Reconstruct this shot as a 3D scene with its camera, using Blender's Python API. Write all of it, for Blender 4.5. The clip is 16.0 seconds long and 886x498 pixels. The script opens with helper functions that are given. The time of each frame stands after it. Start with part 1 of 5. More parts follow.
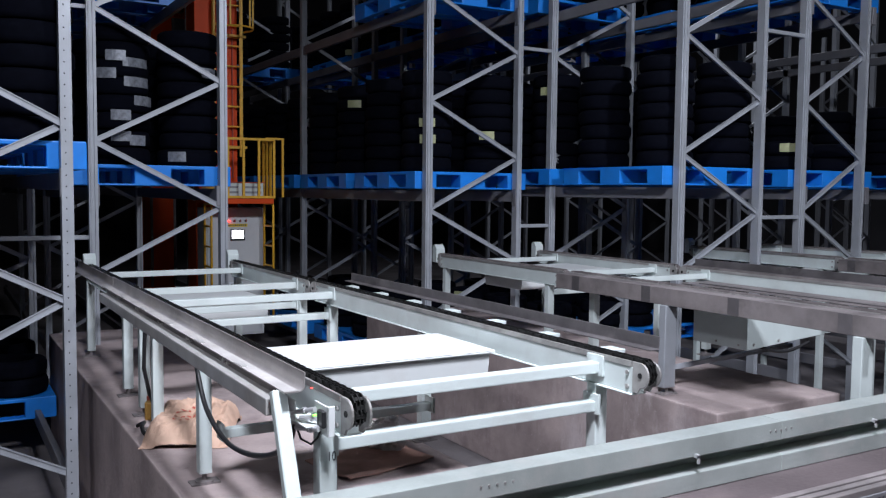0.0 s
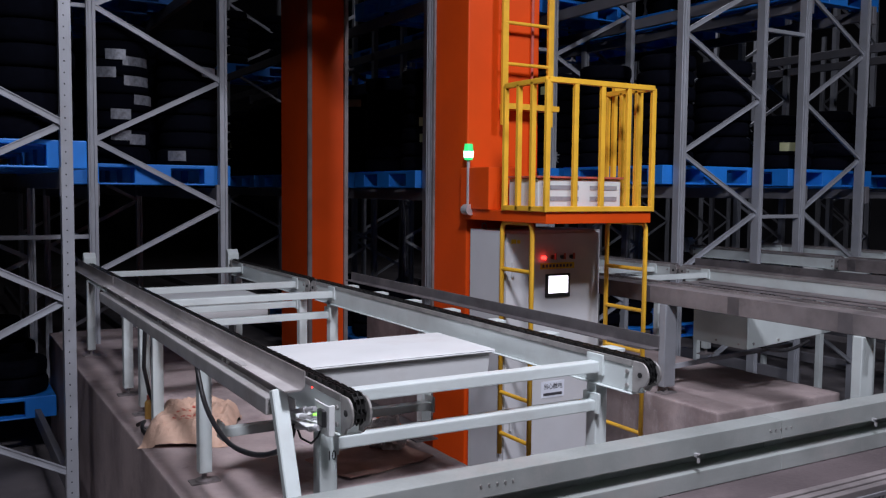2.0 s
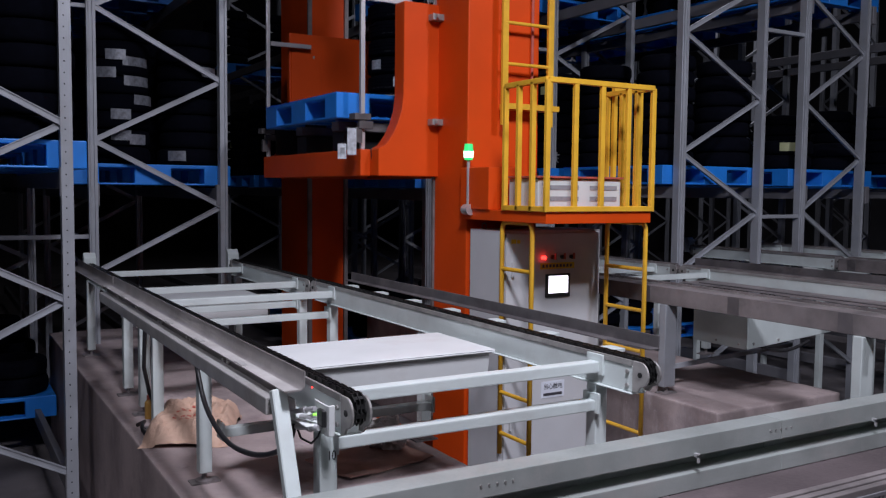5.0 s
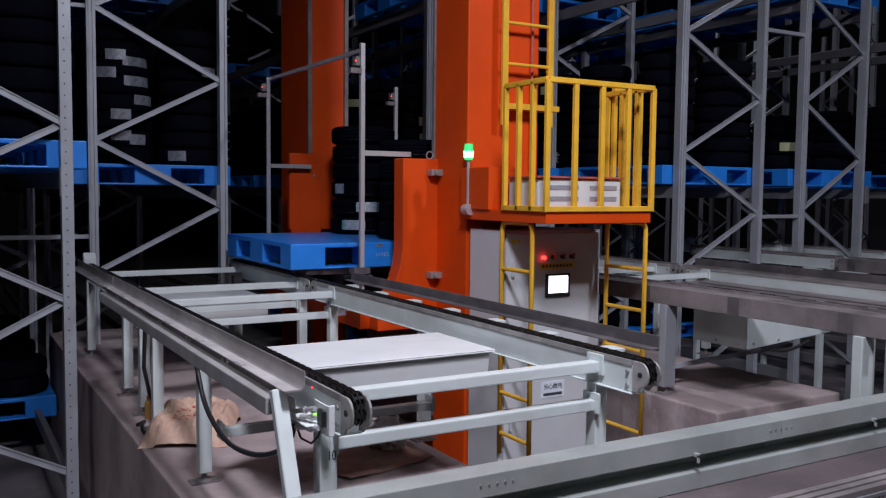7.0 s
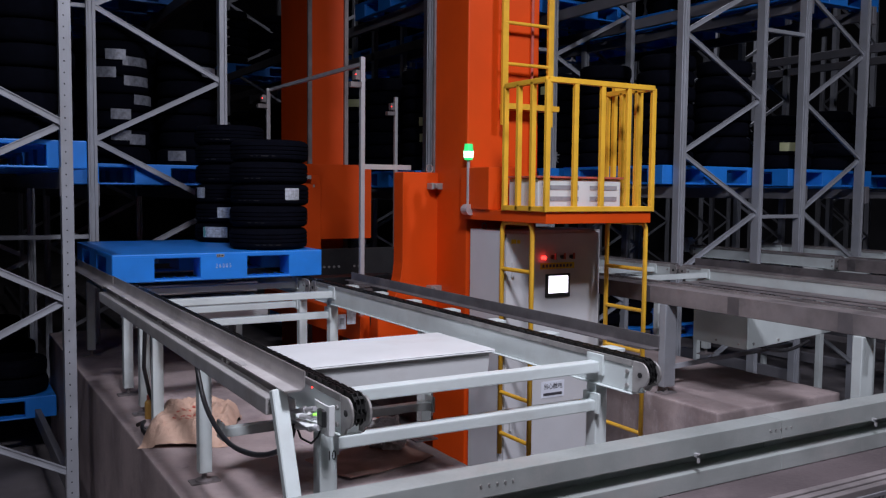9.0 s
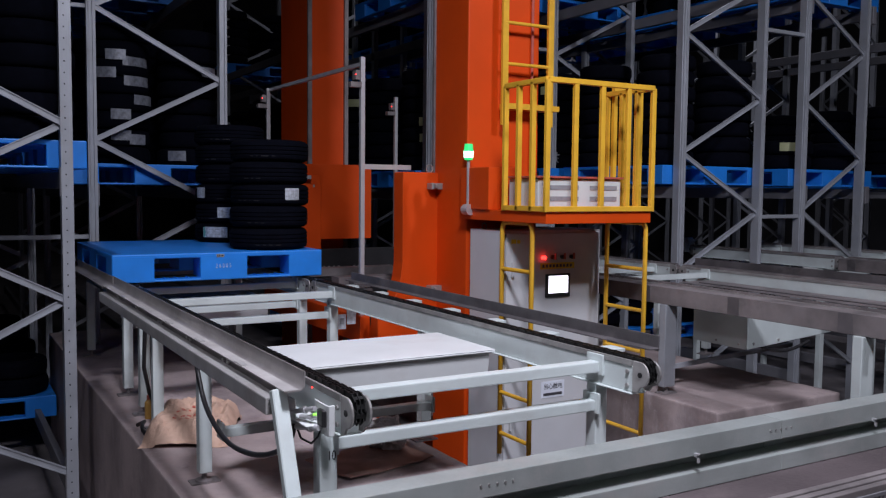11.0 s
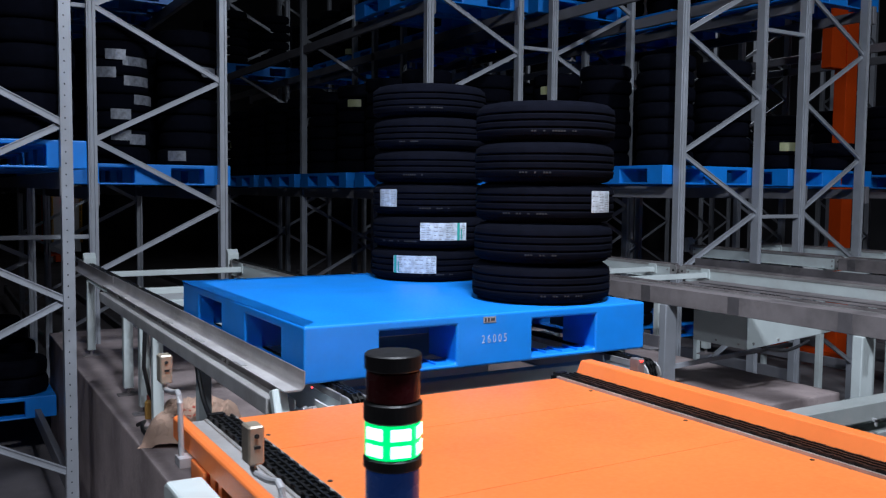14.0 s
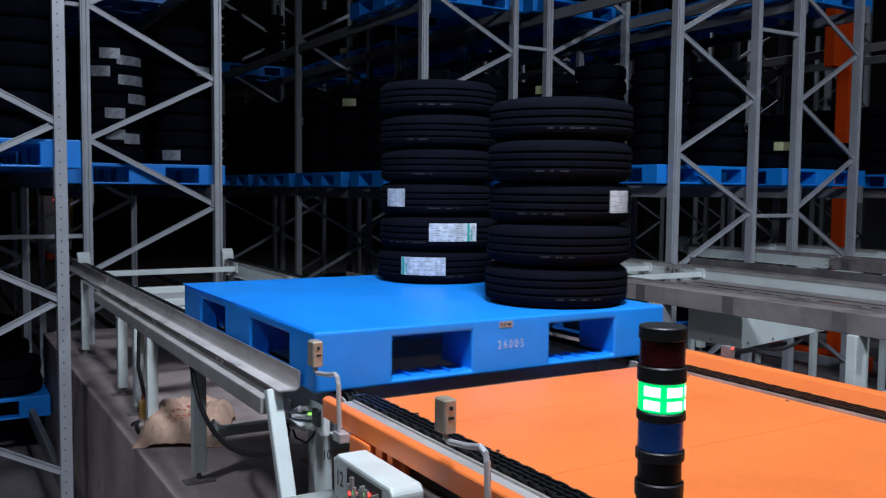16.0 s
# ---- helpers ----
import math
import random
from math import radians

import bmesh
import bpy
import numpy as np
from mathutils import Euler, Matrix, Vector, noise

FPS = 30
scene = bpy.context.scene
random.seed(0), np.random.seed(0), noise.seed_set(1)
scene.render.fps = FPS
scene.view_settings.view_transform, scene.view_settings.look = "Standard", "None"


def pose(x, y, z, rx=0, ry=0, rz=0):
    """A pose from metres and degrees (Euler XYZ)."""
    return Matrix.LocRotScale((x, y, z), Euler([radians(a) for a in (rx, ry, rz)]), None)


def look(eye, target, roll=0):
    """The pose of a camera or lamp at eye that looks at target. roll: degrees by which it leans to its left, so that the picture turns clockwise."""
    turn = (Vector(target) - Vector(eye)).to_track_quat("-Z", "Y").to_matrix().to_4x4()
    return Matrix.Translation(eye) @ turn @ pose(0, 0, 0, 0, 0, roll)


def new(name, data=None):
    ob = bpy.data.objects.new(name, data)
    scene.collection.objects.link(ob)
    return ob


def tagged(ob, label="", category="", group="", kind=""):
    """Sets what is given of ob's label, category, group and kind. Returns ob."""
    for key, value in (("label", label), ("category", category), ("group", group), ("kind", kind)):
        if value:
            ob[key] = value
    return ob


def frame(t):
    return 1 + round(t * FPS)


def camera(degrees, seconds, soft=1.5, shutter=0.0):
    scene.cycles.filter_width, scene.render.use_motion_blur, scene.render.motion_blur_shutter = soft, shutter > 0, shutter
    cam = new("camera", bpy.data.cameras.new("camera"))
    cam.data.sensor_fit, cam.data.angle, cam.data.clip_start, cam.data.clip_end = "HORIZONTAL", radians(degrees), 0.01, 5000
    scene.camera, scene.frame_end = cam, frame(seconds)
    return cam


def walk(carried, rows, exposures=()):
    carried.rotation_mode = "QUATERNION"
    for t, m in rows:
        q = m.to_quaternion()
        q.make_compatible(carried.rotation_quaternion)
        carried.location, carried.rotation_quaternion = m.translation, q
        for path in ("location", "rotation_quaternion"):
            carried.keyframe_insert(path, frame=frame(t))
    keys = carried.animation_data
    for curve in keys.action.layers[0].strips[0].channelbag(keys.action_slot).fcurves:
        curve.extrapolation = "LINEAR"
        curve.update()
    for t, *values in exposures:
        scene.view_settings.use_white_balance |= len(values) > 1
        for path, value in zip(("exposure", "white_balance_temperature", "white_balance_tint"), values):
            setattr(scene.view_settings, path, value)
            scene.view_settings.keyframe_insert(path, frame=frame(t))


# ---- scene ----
# Heights: the crane pit's floor is z = 0; the camera stands at x = 0, y = 0.
H = 2.2
cam = camera(53.6, 16.0, soft=1.25, shutter=0.22)
NOD, SIDE = 86.157, -30.235
walk(cam, [(0.0, pose(0, 0, H, NOD + 0.05, -0.565, SIDE)), (0.5, pose(0, 0, H, NOD, -0.565, SIDE)), (11.2, pose(0, 0, H, NOD, -0.565, SIDE)),
           (11.5, pose(0, 0, H, NOD, -0.565, SIDE - 0.06)), (12.5, pose(0, 0, H, NOD, -0.565, SIDE - 0.06)), (12.8, pose(0, 0, H, NOD, -0.565, SIDE)),
           (15.9, pose(0, 0, H, NOD, -0.565, SIDE)), (16.0, pose(0, 0, H, NOD - 0.04, -0.565, SIDE - 0.33))],
     exposures=[(0.0, 0.13, 6400, 17), (0.9, 0.07, 6400, 16), (1.5, -0.47, 6550, 23), (2.2, -0.64, 6500, 23), (6.3, -0.76, 6500, 24), (11.7, -0.74, 6450, 23), (12.3, -0.2, 6350, 16), (13.1, -0.13, 6450, 14), (13.5, -0.24, 6180, 14), (14.4, -0.48, 6180, 14), (16.0, -0.55, 6180, 14)])

# ---- world and lamps ----
world = bpy.data.worlds.new("hall")
world.use_nodes = True
world.node_tree.nodes["Background"].inputs[0].default_value = (0.3, 0.42, 1.0, 1)
world.node_tree.nodes["Background"].inputs[1].default_value = 0.012
scene.world = world


def high_bay(x, y, z, watts, tx, ty, tz, size=0.5, colour=(0.86, 0.93, 1.0), spread=125):
    lamp = bpy.data.lights.new("high_bay", "AREA")
    lamp.shape, lamp.size, lamp.energy, lamp.color, lamp.spread = "DISK", size, watts, colour, radians(spread)
    ob = new("high_bay", lamp)
    ob.matrix_world = look((x, y, z), (tx, ty, tz))
    return ob


high_bay(0.8, 0.6, 6.3, 268, 2.6, 3.4, 0.6, size=0.9, spread=119)
high_bay(4.8, -1.4, 7.0, 150, 6.7, 6.0, 2.6, spread=105)
high_bay(-2.2, 2.2, 6.0, 20, 1.1, 3.9, 0.8, spread=75)
high_bay(13.0, 14.0, 10.5, 170, 13.0, 14.0, 0.0)
high_bay(3.6, 15.0, 11.5, 16, 3.6, 15.0, 0.0)


# ---- materials ----
def mat(name, colour, rough=0.5, metal=0.0, spread=0.15, scale=6.0, fine=60.0, bump=0.15, stain=None, stain_amount=0.0, glow=None, power=0.0, coat=0.0, streak=False, spec=0.5):
    m = bpy.data.materials.new(name)
    m.use_nodes = True
    nt = m.node_tree
    b = nt.nodes["Principled BSDF"]
    co = nt.nodes.new("ShaderNodeTexCoord")
    mp = nt.nodes.new("ShaderNodeMapping")
    nt.links.new(co.outputs["Object"], mp.inputs[0])
    if streak:
        mp.inputs["Scale"].default_value = (1, 1, 0.15)
    n1, n2 = nt.nodes.new("ShaderNodeTexNoise"), nt.nodes.new("ShaderNodeTexNoise")
    for n, s in ((n1, scale), (n2, fine)):
        n.inputs["Scale"].default_value = s
        n.inputs["Detail"].default_value = 6
        nt.links.new(mp.outputs[0], n.inputs["Vector"])
    info = nt.nodes.new("ShaderNodeObjectInfo")
    ramp = nt.nodes.new("ShaderNodeValToRGB")
    c = np.array(colour)
    ramp.color_ramp.elements[0].position, ramp.color_ramp.elements[1].position = 0.3, 0.72
    ramp.color_ramp.elements[0].color = (*np.clip(c * (1 - spread), 0, 1), 1)
    ramp.color_ramp.elements[1].color = (*np.clip(c * (1 + spread * 0.6), 0, 1), 1)
    add = nt.nodes.new("ShaderNodeMath")
    add.operation = "MULTIPLY_ADD"
    add.inputs[1].default_value, add.inputs[2].default_value = 0.12, -0.06
    nt.links.new(info.outputs["Random"], add.inputs[0])
    add2 = nt.nodes.new("ShaderNodeMath")
    nt.links.new(n1.outputs[0], add2.inputs[0])
    nt.links.new(add.outputs[0], add2.inputs[1])
    nt.links.new(add2.outputs[0], ramp.inputs[0])
    out = ramp.outputs[0]
    if stain:
        mix = nt.nodes.new("ShaderNodeMix")
        mix.data_type = "RGBA"
        mask = nt.nodes.new("ShaderNodeValToRGB")
        mask.color_ramp.elements[0].position, mask.color_ramp.elements[1].position = 0.52, 0.7
        mask.color_ramp.elements[1].color = (stain_amount, stain_amount, stain_amount, 1)
        n3 = nt.nodes.new("ShaderNodeTexNoise")
        n3.inputs["Scale"].default_value, n3.inputs["Detail"].default_value, n3.inputs["Roughness"].default_value = scale * 0.6, 8, 0.65
        mp3 = nt.nodes.new("ShaderNodeMapping")
        mp3.inputs["Location"].default_value = (3.1, 7.7, 1.3)
        nt.links.new(mp.outputs[0], mp3.inputs[0])
        nt.links.new(mp3.outputs[0], n3.inputs["Vector"])
        nt.links.new(n3.outputs[0], mask.inputs[0])
        nt.links.new(mask.outputs[0], mix.inputs[0])
        nt.links.new(out, mix.inputs[6])
        mix.inputs[7].default_value = (*stain, 1)
        out = mix.outputs[2]
    nt.links.new(out, b.inputs["Base Color"])
    rr = nt.nodes.new("ShaderNodeMapRange")
    rr.inputs[3].default_value, rr.inputs[4].default_value = max(rough - 0.12, 0.05), min(rough + 0.15, 1)
    nt.links.new(n2.outputs[0], rr.inputs[0])
    nt.links.new(rr.outputs[0], b.inputs["Roughness"])
    b.inputs["Metallic"].default_value = metal
    b.inputs["Coat Weight"].default_value = coat
    b.inputs["Specular IOR Level"].default_value = spec
    if bump:
        bp = nt.nodes.new("ShaderNodeBump")
        bp.inputs["Strength"].default_value, bp.inputs["Distance"].default_value = bump, 0.004
        nt.links.new(n2.outputs[0], bp.inputs["Height"])
        nt.links.new(bp.outputs[0], b.inputs["Normal"])
    if glow:
        b.inputs["Emission Color"].default_value = (*glow, 1)
        b.inputs["Emission Strength"].default_value = power
    return m


RACK = mat("grey_rack_paint", (0.43, 0.455, 0.495), 0.42, 0.25, 0.12, 4, 90, 0.05, (0.25, 0.24, 0.24), 0.3)
BEAMGREY = mat("grey_beam_paint", (0.22, 0.22, 0.24), 0.5, 0.1, 0.15, 3, 60, 0.08, (0.2, 0.18, 0.18), 0.35)
WHITE = mat("white_powder_coat", (0.62, 0.69, 0.68), 0.42, 0.0, 0.10, 5, 120, 0.06, (0.42, 0.40, 0.38), 0.35)
SHEET = mat("white_sheet_paint", (0.74, 0.77, 0.77), 0.45, 0.0, 0.06, 4, 90, 0.03, (0.55, 0.50, 0.47), 0.3)
STEEL = mat("worn_steel", (0.42, 0.41, 0.40), 0.42, 0.45, 0.3, 8, 60, 0.12, (0.16, 0.13, 0.11), 0.6)
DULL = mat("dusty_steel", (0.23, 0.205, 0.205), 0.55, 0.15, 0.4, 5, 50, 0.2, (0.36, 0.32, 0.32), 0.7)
CHAIN = mat("oiled_chain", (0.035, 0.035, 0.035), 0.4, 0.7, 0.4, 30, 90, 0.1)
CHROME = mat("bright_metal", (0.62, 0.62, 0.64), 0.32, 0.5, 0.05, 10, 60, 0.0)
def concrete():
    m = mat("dusty_concrete", (0.45, 0.365, 0.355), 0.88, 0.0, 0.35, 2.4, 28, 0.8, (0.19, 0.145, 0.15), 0.75)
    nt = m.node_tree
    b = nt.nodes["Principled BSDF"]
    old = b.inputs["Base Color"].links[0].from_socket
    co = nt.nodes.new("ShaderNodeTexCoord")
    for scale, lo, hi, colour, amount in (((1.3, 1.3, 0.5), 0.55, 0.68, (0.60, 0.53, 0.54), 0.7), ((9, 9, 2.2), 0.58, 0.72, (0.24, 0.19, 0.195), 0.55), ((30, 30, 30), 0.62, 0.70, (0.62, 0.56, 0.56), 0.5)):
        mp = nt.nodes.new("ShaderNodeMapping")
        mp.inputs["Scale"].default_value = scale
        n = nt.nodes.new("ShaderNodeTexNoise")
        n.inputs["Scale"].default_value, n.inputs["Detail"].default_value, n.inputs["Roughness"].default_value = 1.0, 7, 0.68
        r = nt.nodes.new("ShaderNodeValToRGB")
        r.color_ramp.elements[0].position, r.color_ramp.elements[1].position = lo, hi
        r.color_ramp.elements[1].color = (amount, amount, amount, 1)
        mix = nt.nodes.new("ShaderNodeMix")
        mix.data_type = "RGBA"
        mix.inputs[7].default_value = (*colour, 1)
        nt.links.new(co.outputs["Object"], mp.inputs[0])
        nt.links.new(mp.outputs[0], n.inputs["Vector"])
        nt.links.new(n.outputs[0], r.inputs[0])
        nt.links.new(r.outputs[0], mix.inputs[0])
        nt.links.new(old, mix.inputs[6])
        old = mix.outputs[2]
    nt.links.new(old, b.inputs["Base Color"])
    return m


CONCRETE = concrete()
SLAB = mat("trodden_concrete", (0.105, 0.082, 0.086), 0.8, 0.0, 0.35, 2.0, 50, 0.4, (0.28, 0.22, 0.22), 0.5)
PITFLOOR = mat("dark_concrete_floor", (0.16, 0.145, 0.15), 0.8, 0.0, 0.3, 1.5, 40, 0.4, (0.08, 0.07, 0.07), 0.6)
WALL = mat("dark_cladding", (0.10, 0.10, 0.11), 0.8, 0.0, 0.2, 1.0, 20, 0.2)
ORANGE = mat("orange_enamel", (0.74, 0.072, 0.003), 0.48, 0.0, 0.1, 2.5, 70, 0.05, (0.62, 0.075, 0.006), 0.35, spec=0.28)
DECK = mat("orange_deck_paint", (0.90, 0.215, 0.048), 0.42, 0.0, 0.08, 3.0, 80, 0.06, (0.62, 0.13, 0.03), 0.4)
YELLOW = mat("yellow_enamel", (0.84, 0.46, 0.035), 0.4, 0.0, 0.12, 8, 80, 0.05, (0.45, 0.22, 0.03), 0.3)
BLUE = mat("blue_plastic", (0.010, 0.25, 0.84), 0.40, 0.0, 0.12, 5, 120, 0.08, (0.03, 0.2, 0.6), 0.35)
RUBBER = mat("tyre_rubber", (0.0027, 0.0033, 0.0072), 0.9, 0.0, 0.25, 20, 140, 0.15, spec=0.06)
LABEL = mat("printed_sticker", (0.60, 0.66, 0.72), 0.32, 0.1, 0.35, 34, 120, 0.08, (0.34, 0.38, 0.42), 0.6)
PALEYELLOW = mat("yellowed_sticker", (0.42, 0.44, 0.24), 0.45, 0.0, 0.15, 20, 80, 0.0)
FARLABEL = mat("silver_sticker", (0.27, 0.29, 0.33), 0.35, 0.2, 0.45, 26, 80, 0.1, (0.10, 0.10, 0.12), 0.7)
INKGREY = mat("grey_print", (0.28, 0.30, 0.32), 0.5, 0.0, 0.2, 40, 90, 0.0)
TEAL = mat("teal_print", (0.02, 0.35, 0.30), 0.5, 0.0, 0.1, 20, 80, 0.0)
CABINET = mat("light_grey_enamel", (0.58, 0.60, 0.62), 0.4, 0.0, 0.06, 3, 90, 0.05, (0.42, 0.40, 0.40), 0.3)
BLACK = mat("black_plastic", (0.02, 0.02, 0.022), 0.45, 0.0, 0.2, 10, 80, 0.05)
PAPER = mat("brown_paper", (0.66, 0.44, 0.33), 0.8, 0.0, 0.2, 5, 50, 0.3, (0.36, 0.20, 0.12), 0.6)
CARD = mat("worn_cardboard", (0.48, 0.29, 0.24), 0.85, 0.0, 0.25, 6, 50, 0.3, (0.2, 0.12, 0.1), 0.5)
FILM = mat("clear_wrap", (0.80, 0.76, 0.76), 0.25, 0.0, 0.2, 12, 60, 0.3)
REDPRINT = mat("red_print", (0.48, 0.10, 0.07), 0.6, 0.0, 0.15, 20, 60, 0.0)
TREADPRINT = mat("faint_tread_print", (0.016, 0.016, 0.02), 0.7, 0.0, 0.2, 40, 90, 0.0)
GRIMY = mat("grimy_dark_steel", (0.13, 0.12, 0.125), 0.5, 0.2, 0.35, 6, 50, 0.15, (0.22, 0.20, 0.20), 0.6)
ZINC = mat("bare_zinc_steel", (0.50, 0.49, 0.48), 0.36, 0.25, 0.2, 5, 70, 0.08, (0.30, 0.26, 0.24), 0.5)
BARESTEEL = mat("brown_tinged_bare_steel", (0.47, 0.44, 0.43), 0.36, 0.55, 0.3, 4, 70, 0.1, (0.26, 0.21, 0.19), 0.6)
NUMBERINK = mat("faded_white_print", (0.42, 0.55, 0.80), 0.5, 0.0, 0.3, 60, 90, 0.0)
# Paler than the bare angle: overhead light on its flange, put into the colour.
FLANGE = mat("brightened_steel_flange", (0.50, 0.48, 0.47), 0.55, 0.1, 0.25, 5, 70, 0.1, (0.33, 0.29, 0.27), 0.6)
INK = mat("white_print", (0.75, 0.8, 0.88), 0.5, 0.0, 0.05, 20, 60, 0.0)
BRASSY = mat("dull_brass_plate", (0.50, 0.43, 0.34), 0.35, 0.5, 0.25, 18, 90, 0.05, (0.25, 0.18, 0.11), 0.5)
DARKINK = mat("dark_print", (0.05, 0.05, 0.06), 0.5, 0.0, 0.05, 20, 60, 0.0)
OCHRE = mat("dull_ochre_plastic", (0.45, 0.25, 0.06), 0.5, 0.0, 0.15, 20, 60, 0.05)
SIGNYELLOW = mat("yellow_sign", (0.75, 0.55, 0.02), 0.5, 0.0, 0.08, 10, 60, 0.0)
GREENGLOW = mat("lit_green_lens", (0.02, 0.5, 0.15), 0.3, 0, 0.05, 5, 40, 0, glow=(0.0, 1.0, 0.22), power=1.3)
GREENDOT = mat("lit_green_led", (0.02, 0.5, 0.1), 0.3, 0, 0.05, 5, 40, 0, glow=(0.3, 1.0, 0.1), power=3)
WHITEGLOW = mat("lit_lamp_core", (0.9, 0.95, 0.9), 0.3, 0, 0.05, 5, 40, 0, glow=(0.5, 1.0, 0.72), power=3.5)
REDDOT = mat("lit_red_button", (0.6, 0.02, 0.01), 0.3, 0, 0.05, 5, 40, 0, glow=(1.0, 0.03, 0.02), power=9)
SCREEN = mat("lit_touch_screen", (0.8, 0.82, 0.85), 0.3, 0, 0.03, 5, 40, 0, glow=(0.9, 0.95, 1.0), power=3)
REDLENS = mat("unlit_red_lens", (0.10, 0.012, 0.015), 0.25, 0, 0.1, 5, 40, 0)
BLUELENS = mat("blue_lens", (0.008, 0.05, 0.16), 0.25, 0, 0.1, 5, 40, 0, glow=(0.05, 0.2, 1.0), power=0.06)
HOLE = mat("dark_slot", (0.012, 0.012, 0.013), 0.9, 0, 0.1, 5, 40, 0)


# ---- mesh helpers ----
def box(bm, x0, x1, y0, y1, z0, z1, m=None):
    r = bmesh.ops.create_cube(bm, size=1.0)
    t = Matrix.Translation(((x0 + x1) / 2, (y0 + y1) / 2, (z0 + z1) / 2)) @ Matrix.Diagonal((x1 - x0, y1 - y0, z1 - z0, 1))
    bmesh.ops.transform(bm, matrix=m @ t if m else t, verts=r["verts"])
    return r["verts"]


def rod(bm, a, b, r, seg=10, r2=None):
    a, b = Vector(a), Vector(b)
    d = b - a
    v = bmesh.ops.create_cone(bm, cap_ends=True, segments=seg, radius1=r, radius2=r if r2 is None else r2, depth=d.length)["verts"]
    bmesh.ops.transform(bm, matrix=Matrix.Translation((a + b) / 2) @ d.to_track_quat("Z", "Y").to_matrix().to_4x4(), verts=v)
    return v


def bar(bm, a, b, w, h, up=(0, 0, 1)):
    """A box section from a to b, w across and h along up."""
    a, b = Vector(a), Vector(b)
    d = (b - a).normalized()
    s = d.cross(Vector(up)).normalized()
    u = s.cross(d)
    m = Matrix((s, d, u)).transposed().to_4x4()
    m.translation = (a + b) / 2
    v = bmesh.ops.create_cube(bm, size=1.0)["verts"]
    bmesh.ops.transform(bm, matrix=m @ Matrix.Diagonal((w, (b - a).length, h, 1)), verts=v)
    return v


def tube(bm, pts, r, seg=8):
    """A bent round tube through pts."""
    pts = [Vector(p) for p in pts]
    rings = []
    for i, p in enumerate(pts):
        d = (pts[min(i + 1, len(pts) - 1)] - pts[max(i - 1, 0)]).normalized()
        s = d.cross(Vector((0.31, 0.17, 0.93))).normalized()
        u = d.cross(s)
        rings.append([bm.verts.new(p + r * (math.cos(k * 2 * math.pi / seg) * s + math.sin(k * 2 * math.pi / seg) * u)) for k in range(seg)])
    for a, b in zip(rings, rings[1:]):
        for k in range(seg):
            bm.faces.new((a[k], a[(k + 1) % seg], b[(k + 1) % seg], b[k]))
    bm.faces.new(rings[0][::-1])
    bm.faces.new(rings[-1])


def prism(bm, outline, axis, a, b):
    """An outline of (u, v) pairs drawn out along axis from a to b: x -> (y, z), y -> (x, z), z -> (x, y)."""
    put = {"x": lambda u, v, w: (w, u, v), "y": lambda u, v, w: (u, w, v), "z": lambda u, v, w: (u, v, w)}[axis]
    r0 = [bm.verts.new(put(u, v, a)) for u, v in outline]
    r1 = [bm.verts.new(put(u, v, b)) for u, v in outline]
    n = len(outline)
    for i in range(n):
        bm.faces.new((r0[i], r0[(i + 1) % n], r1[(i + 1) % n], r1[i]))
    bm.faces.new(r0[::-1])
    bm.faces.new(r1)


def soften(bm, width=0.003, segments=2):
    bmesh.ops.recalc_face_normals(bm, faces=bm.faces)
    sharp = [e for e in bm.edges if len(e.link_faces) == 2 and e.calc_face_angle(0) > 0.6]
    bmesh.ops.bevel(bm, geom=sharp, offset=width, segments=segments, affect="EDGES", profile=0.6, clamp_overlap=True)


def finish(name, bm, material, smooth=False):
    bmesh.ops.recalc_face_normals(bm, faces=bm.faces)
    me = bpy.data.meshes.new(name)
    bm.to_mesh(me)
    bm.free()
    me.materials.append(material)
    if smooth:
        me.polygons.foreach_set("use_smooth", [True] * len(me.polygons))
    return me


def part(name, bm, material, parent, label="", smooth=False):
    ob = new(name, finish(name, bm, material, smooth))
    ob.parent = parent
    return tagged(ob, label)


def share(name, me, parent, m, label=""):
    ob = new(name, me)
    ob.parent, ob.matrix_basis = parent, m
    return tagged(ob, label)


def thing(name, label, category, group="", kind="", at=None):
    ob = new(name)
    ob.empty_display_size = 0.1
    if at is not None:
        ob.matrix_basis = at
    return tagged(ob, label, category, group, kind)


def solid(name, material, *boxes, bevel=0.0, parent=None, label="", smooth=False):
    bm = bmesh.new()
    for b in boxes:
        box(bm, *b)
    if bevel:
        soften(bm, bevel)
    return part(name, bm, material, parent, label, smooth)


def words(name, text, size, material, parent, m, squeeze=1.0):
    cu = bpy.data.curves.new(name, "FONT")
    cu.body, cu.size, cu.align_x, cu.align_y, cu.extrude = text, size, "CENTER", "CENTER", 0.0006
    tmp = bpy.data.objects.new(name, cu)
    me = bpy.data.meshes.new_from_object(tmp)
    bpy.data.objects.remove(tmp)
    me.transform(Matrix.Diagonal((squeeze, 1, 1, 1)))
    me.materials.clear()
    me.materials.append(material)
    ob = new(name, me)
    ob.parent, ob.matrix_basis = parent, m
    return ob


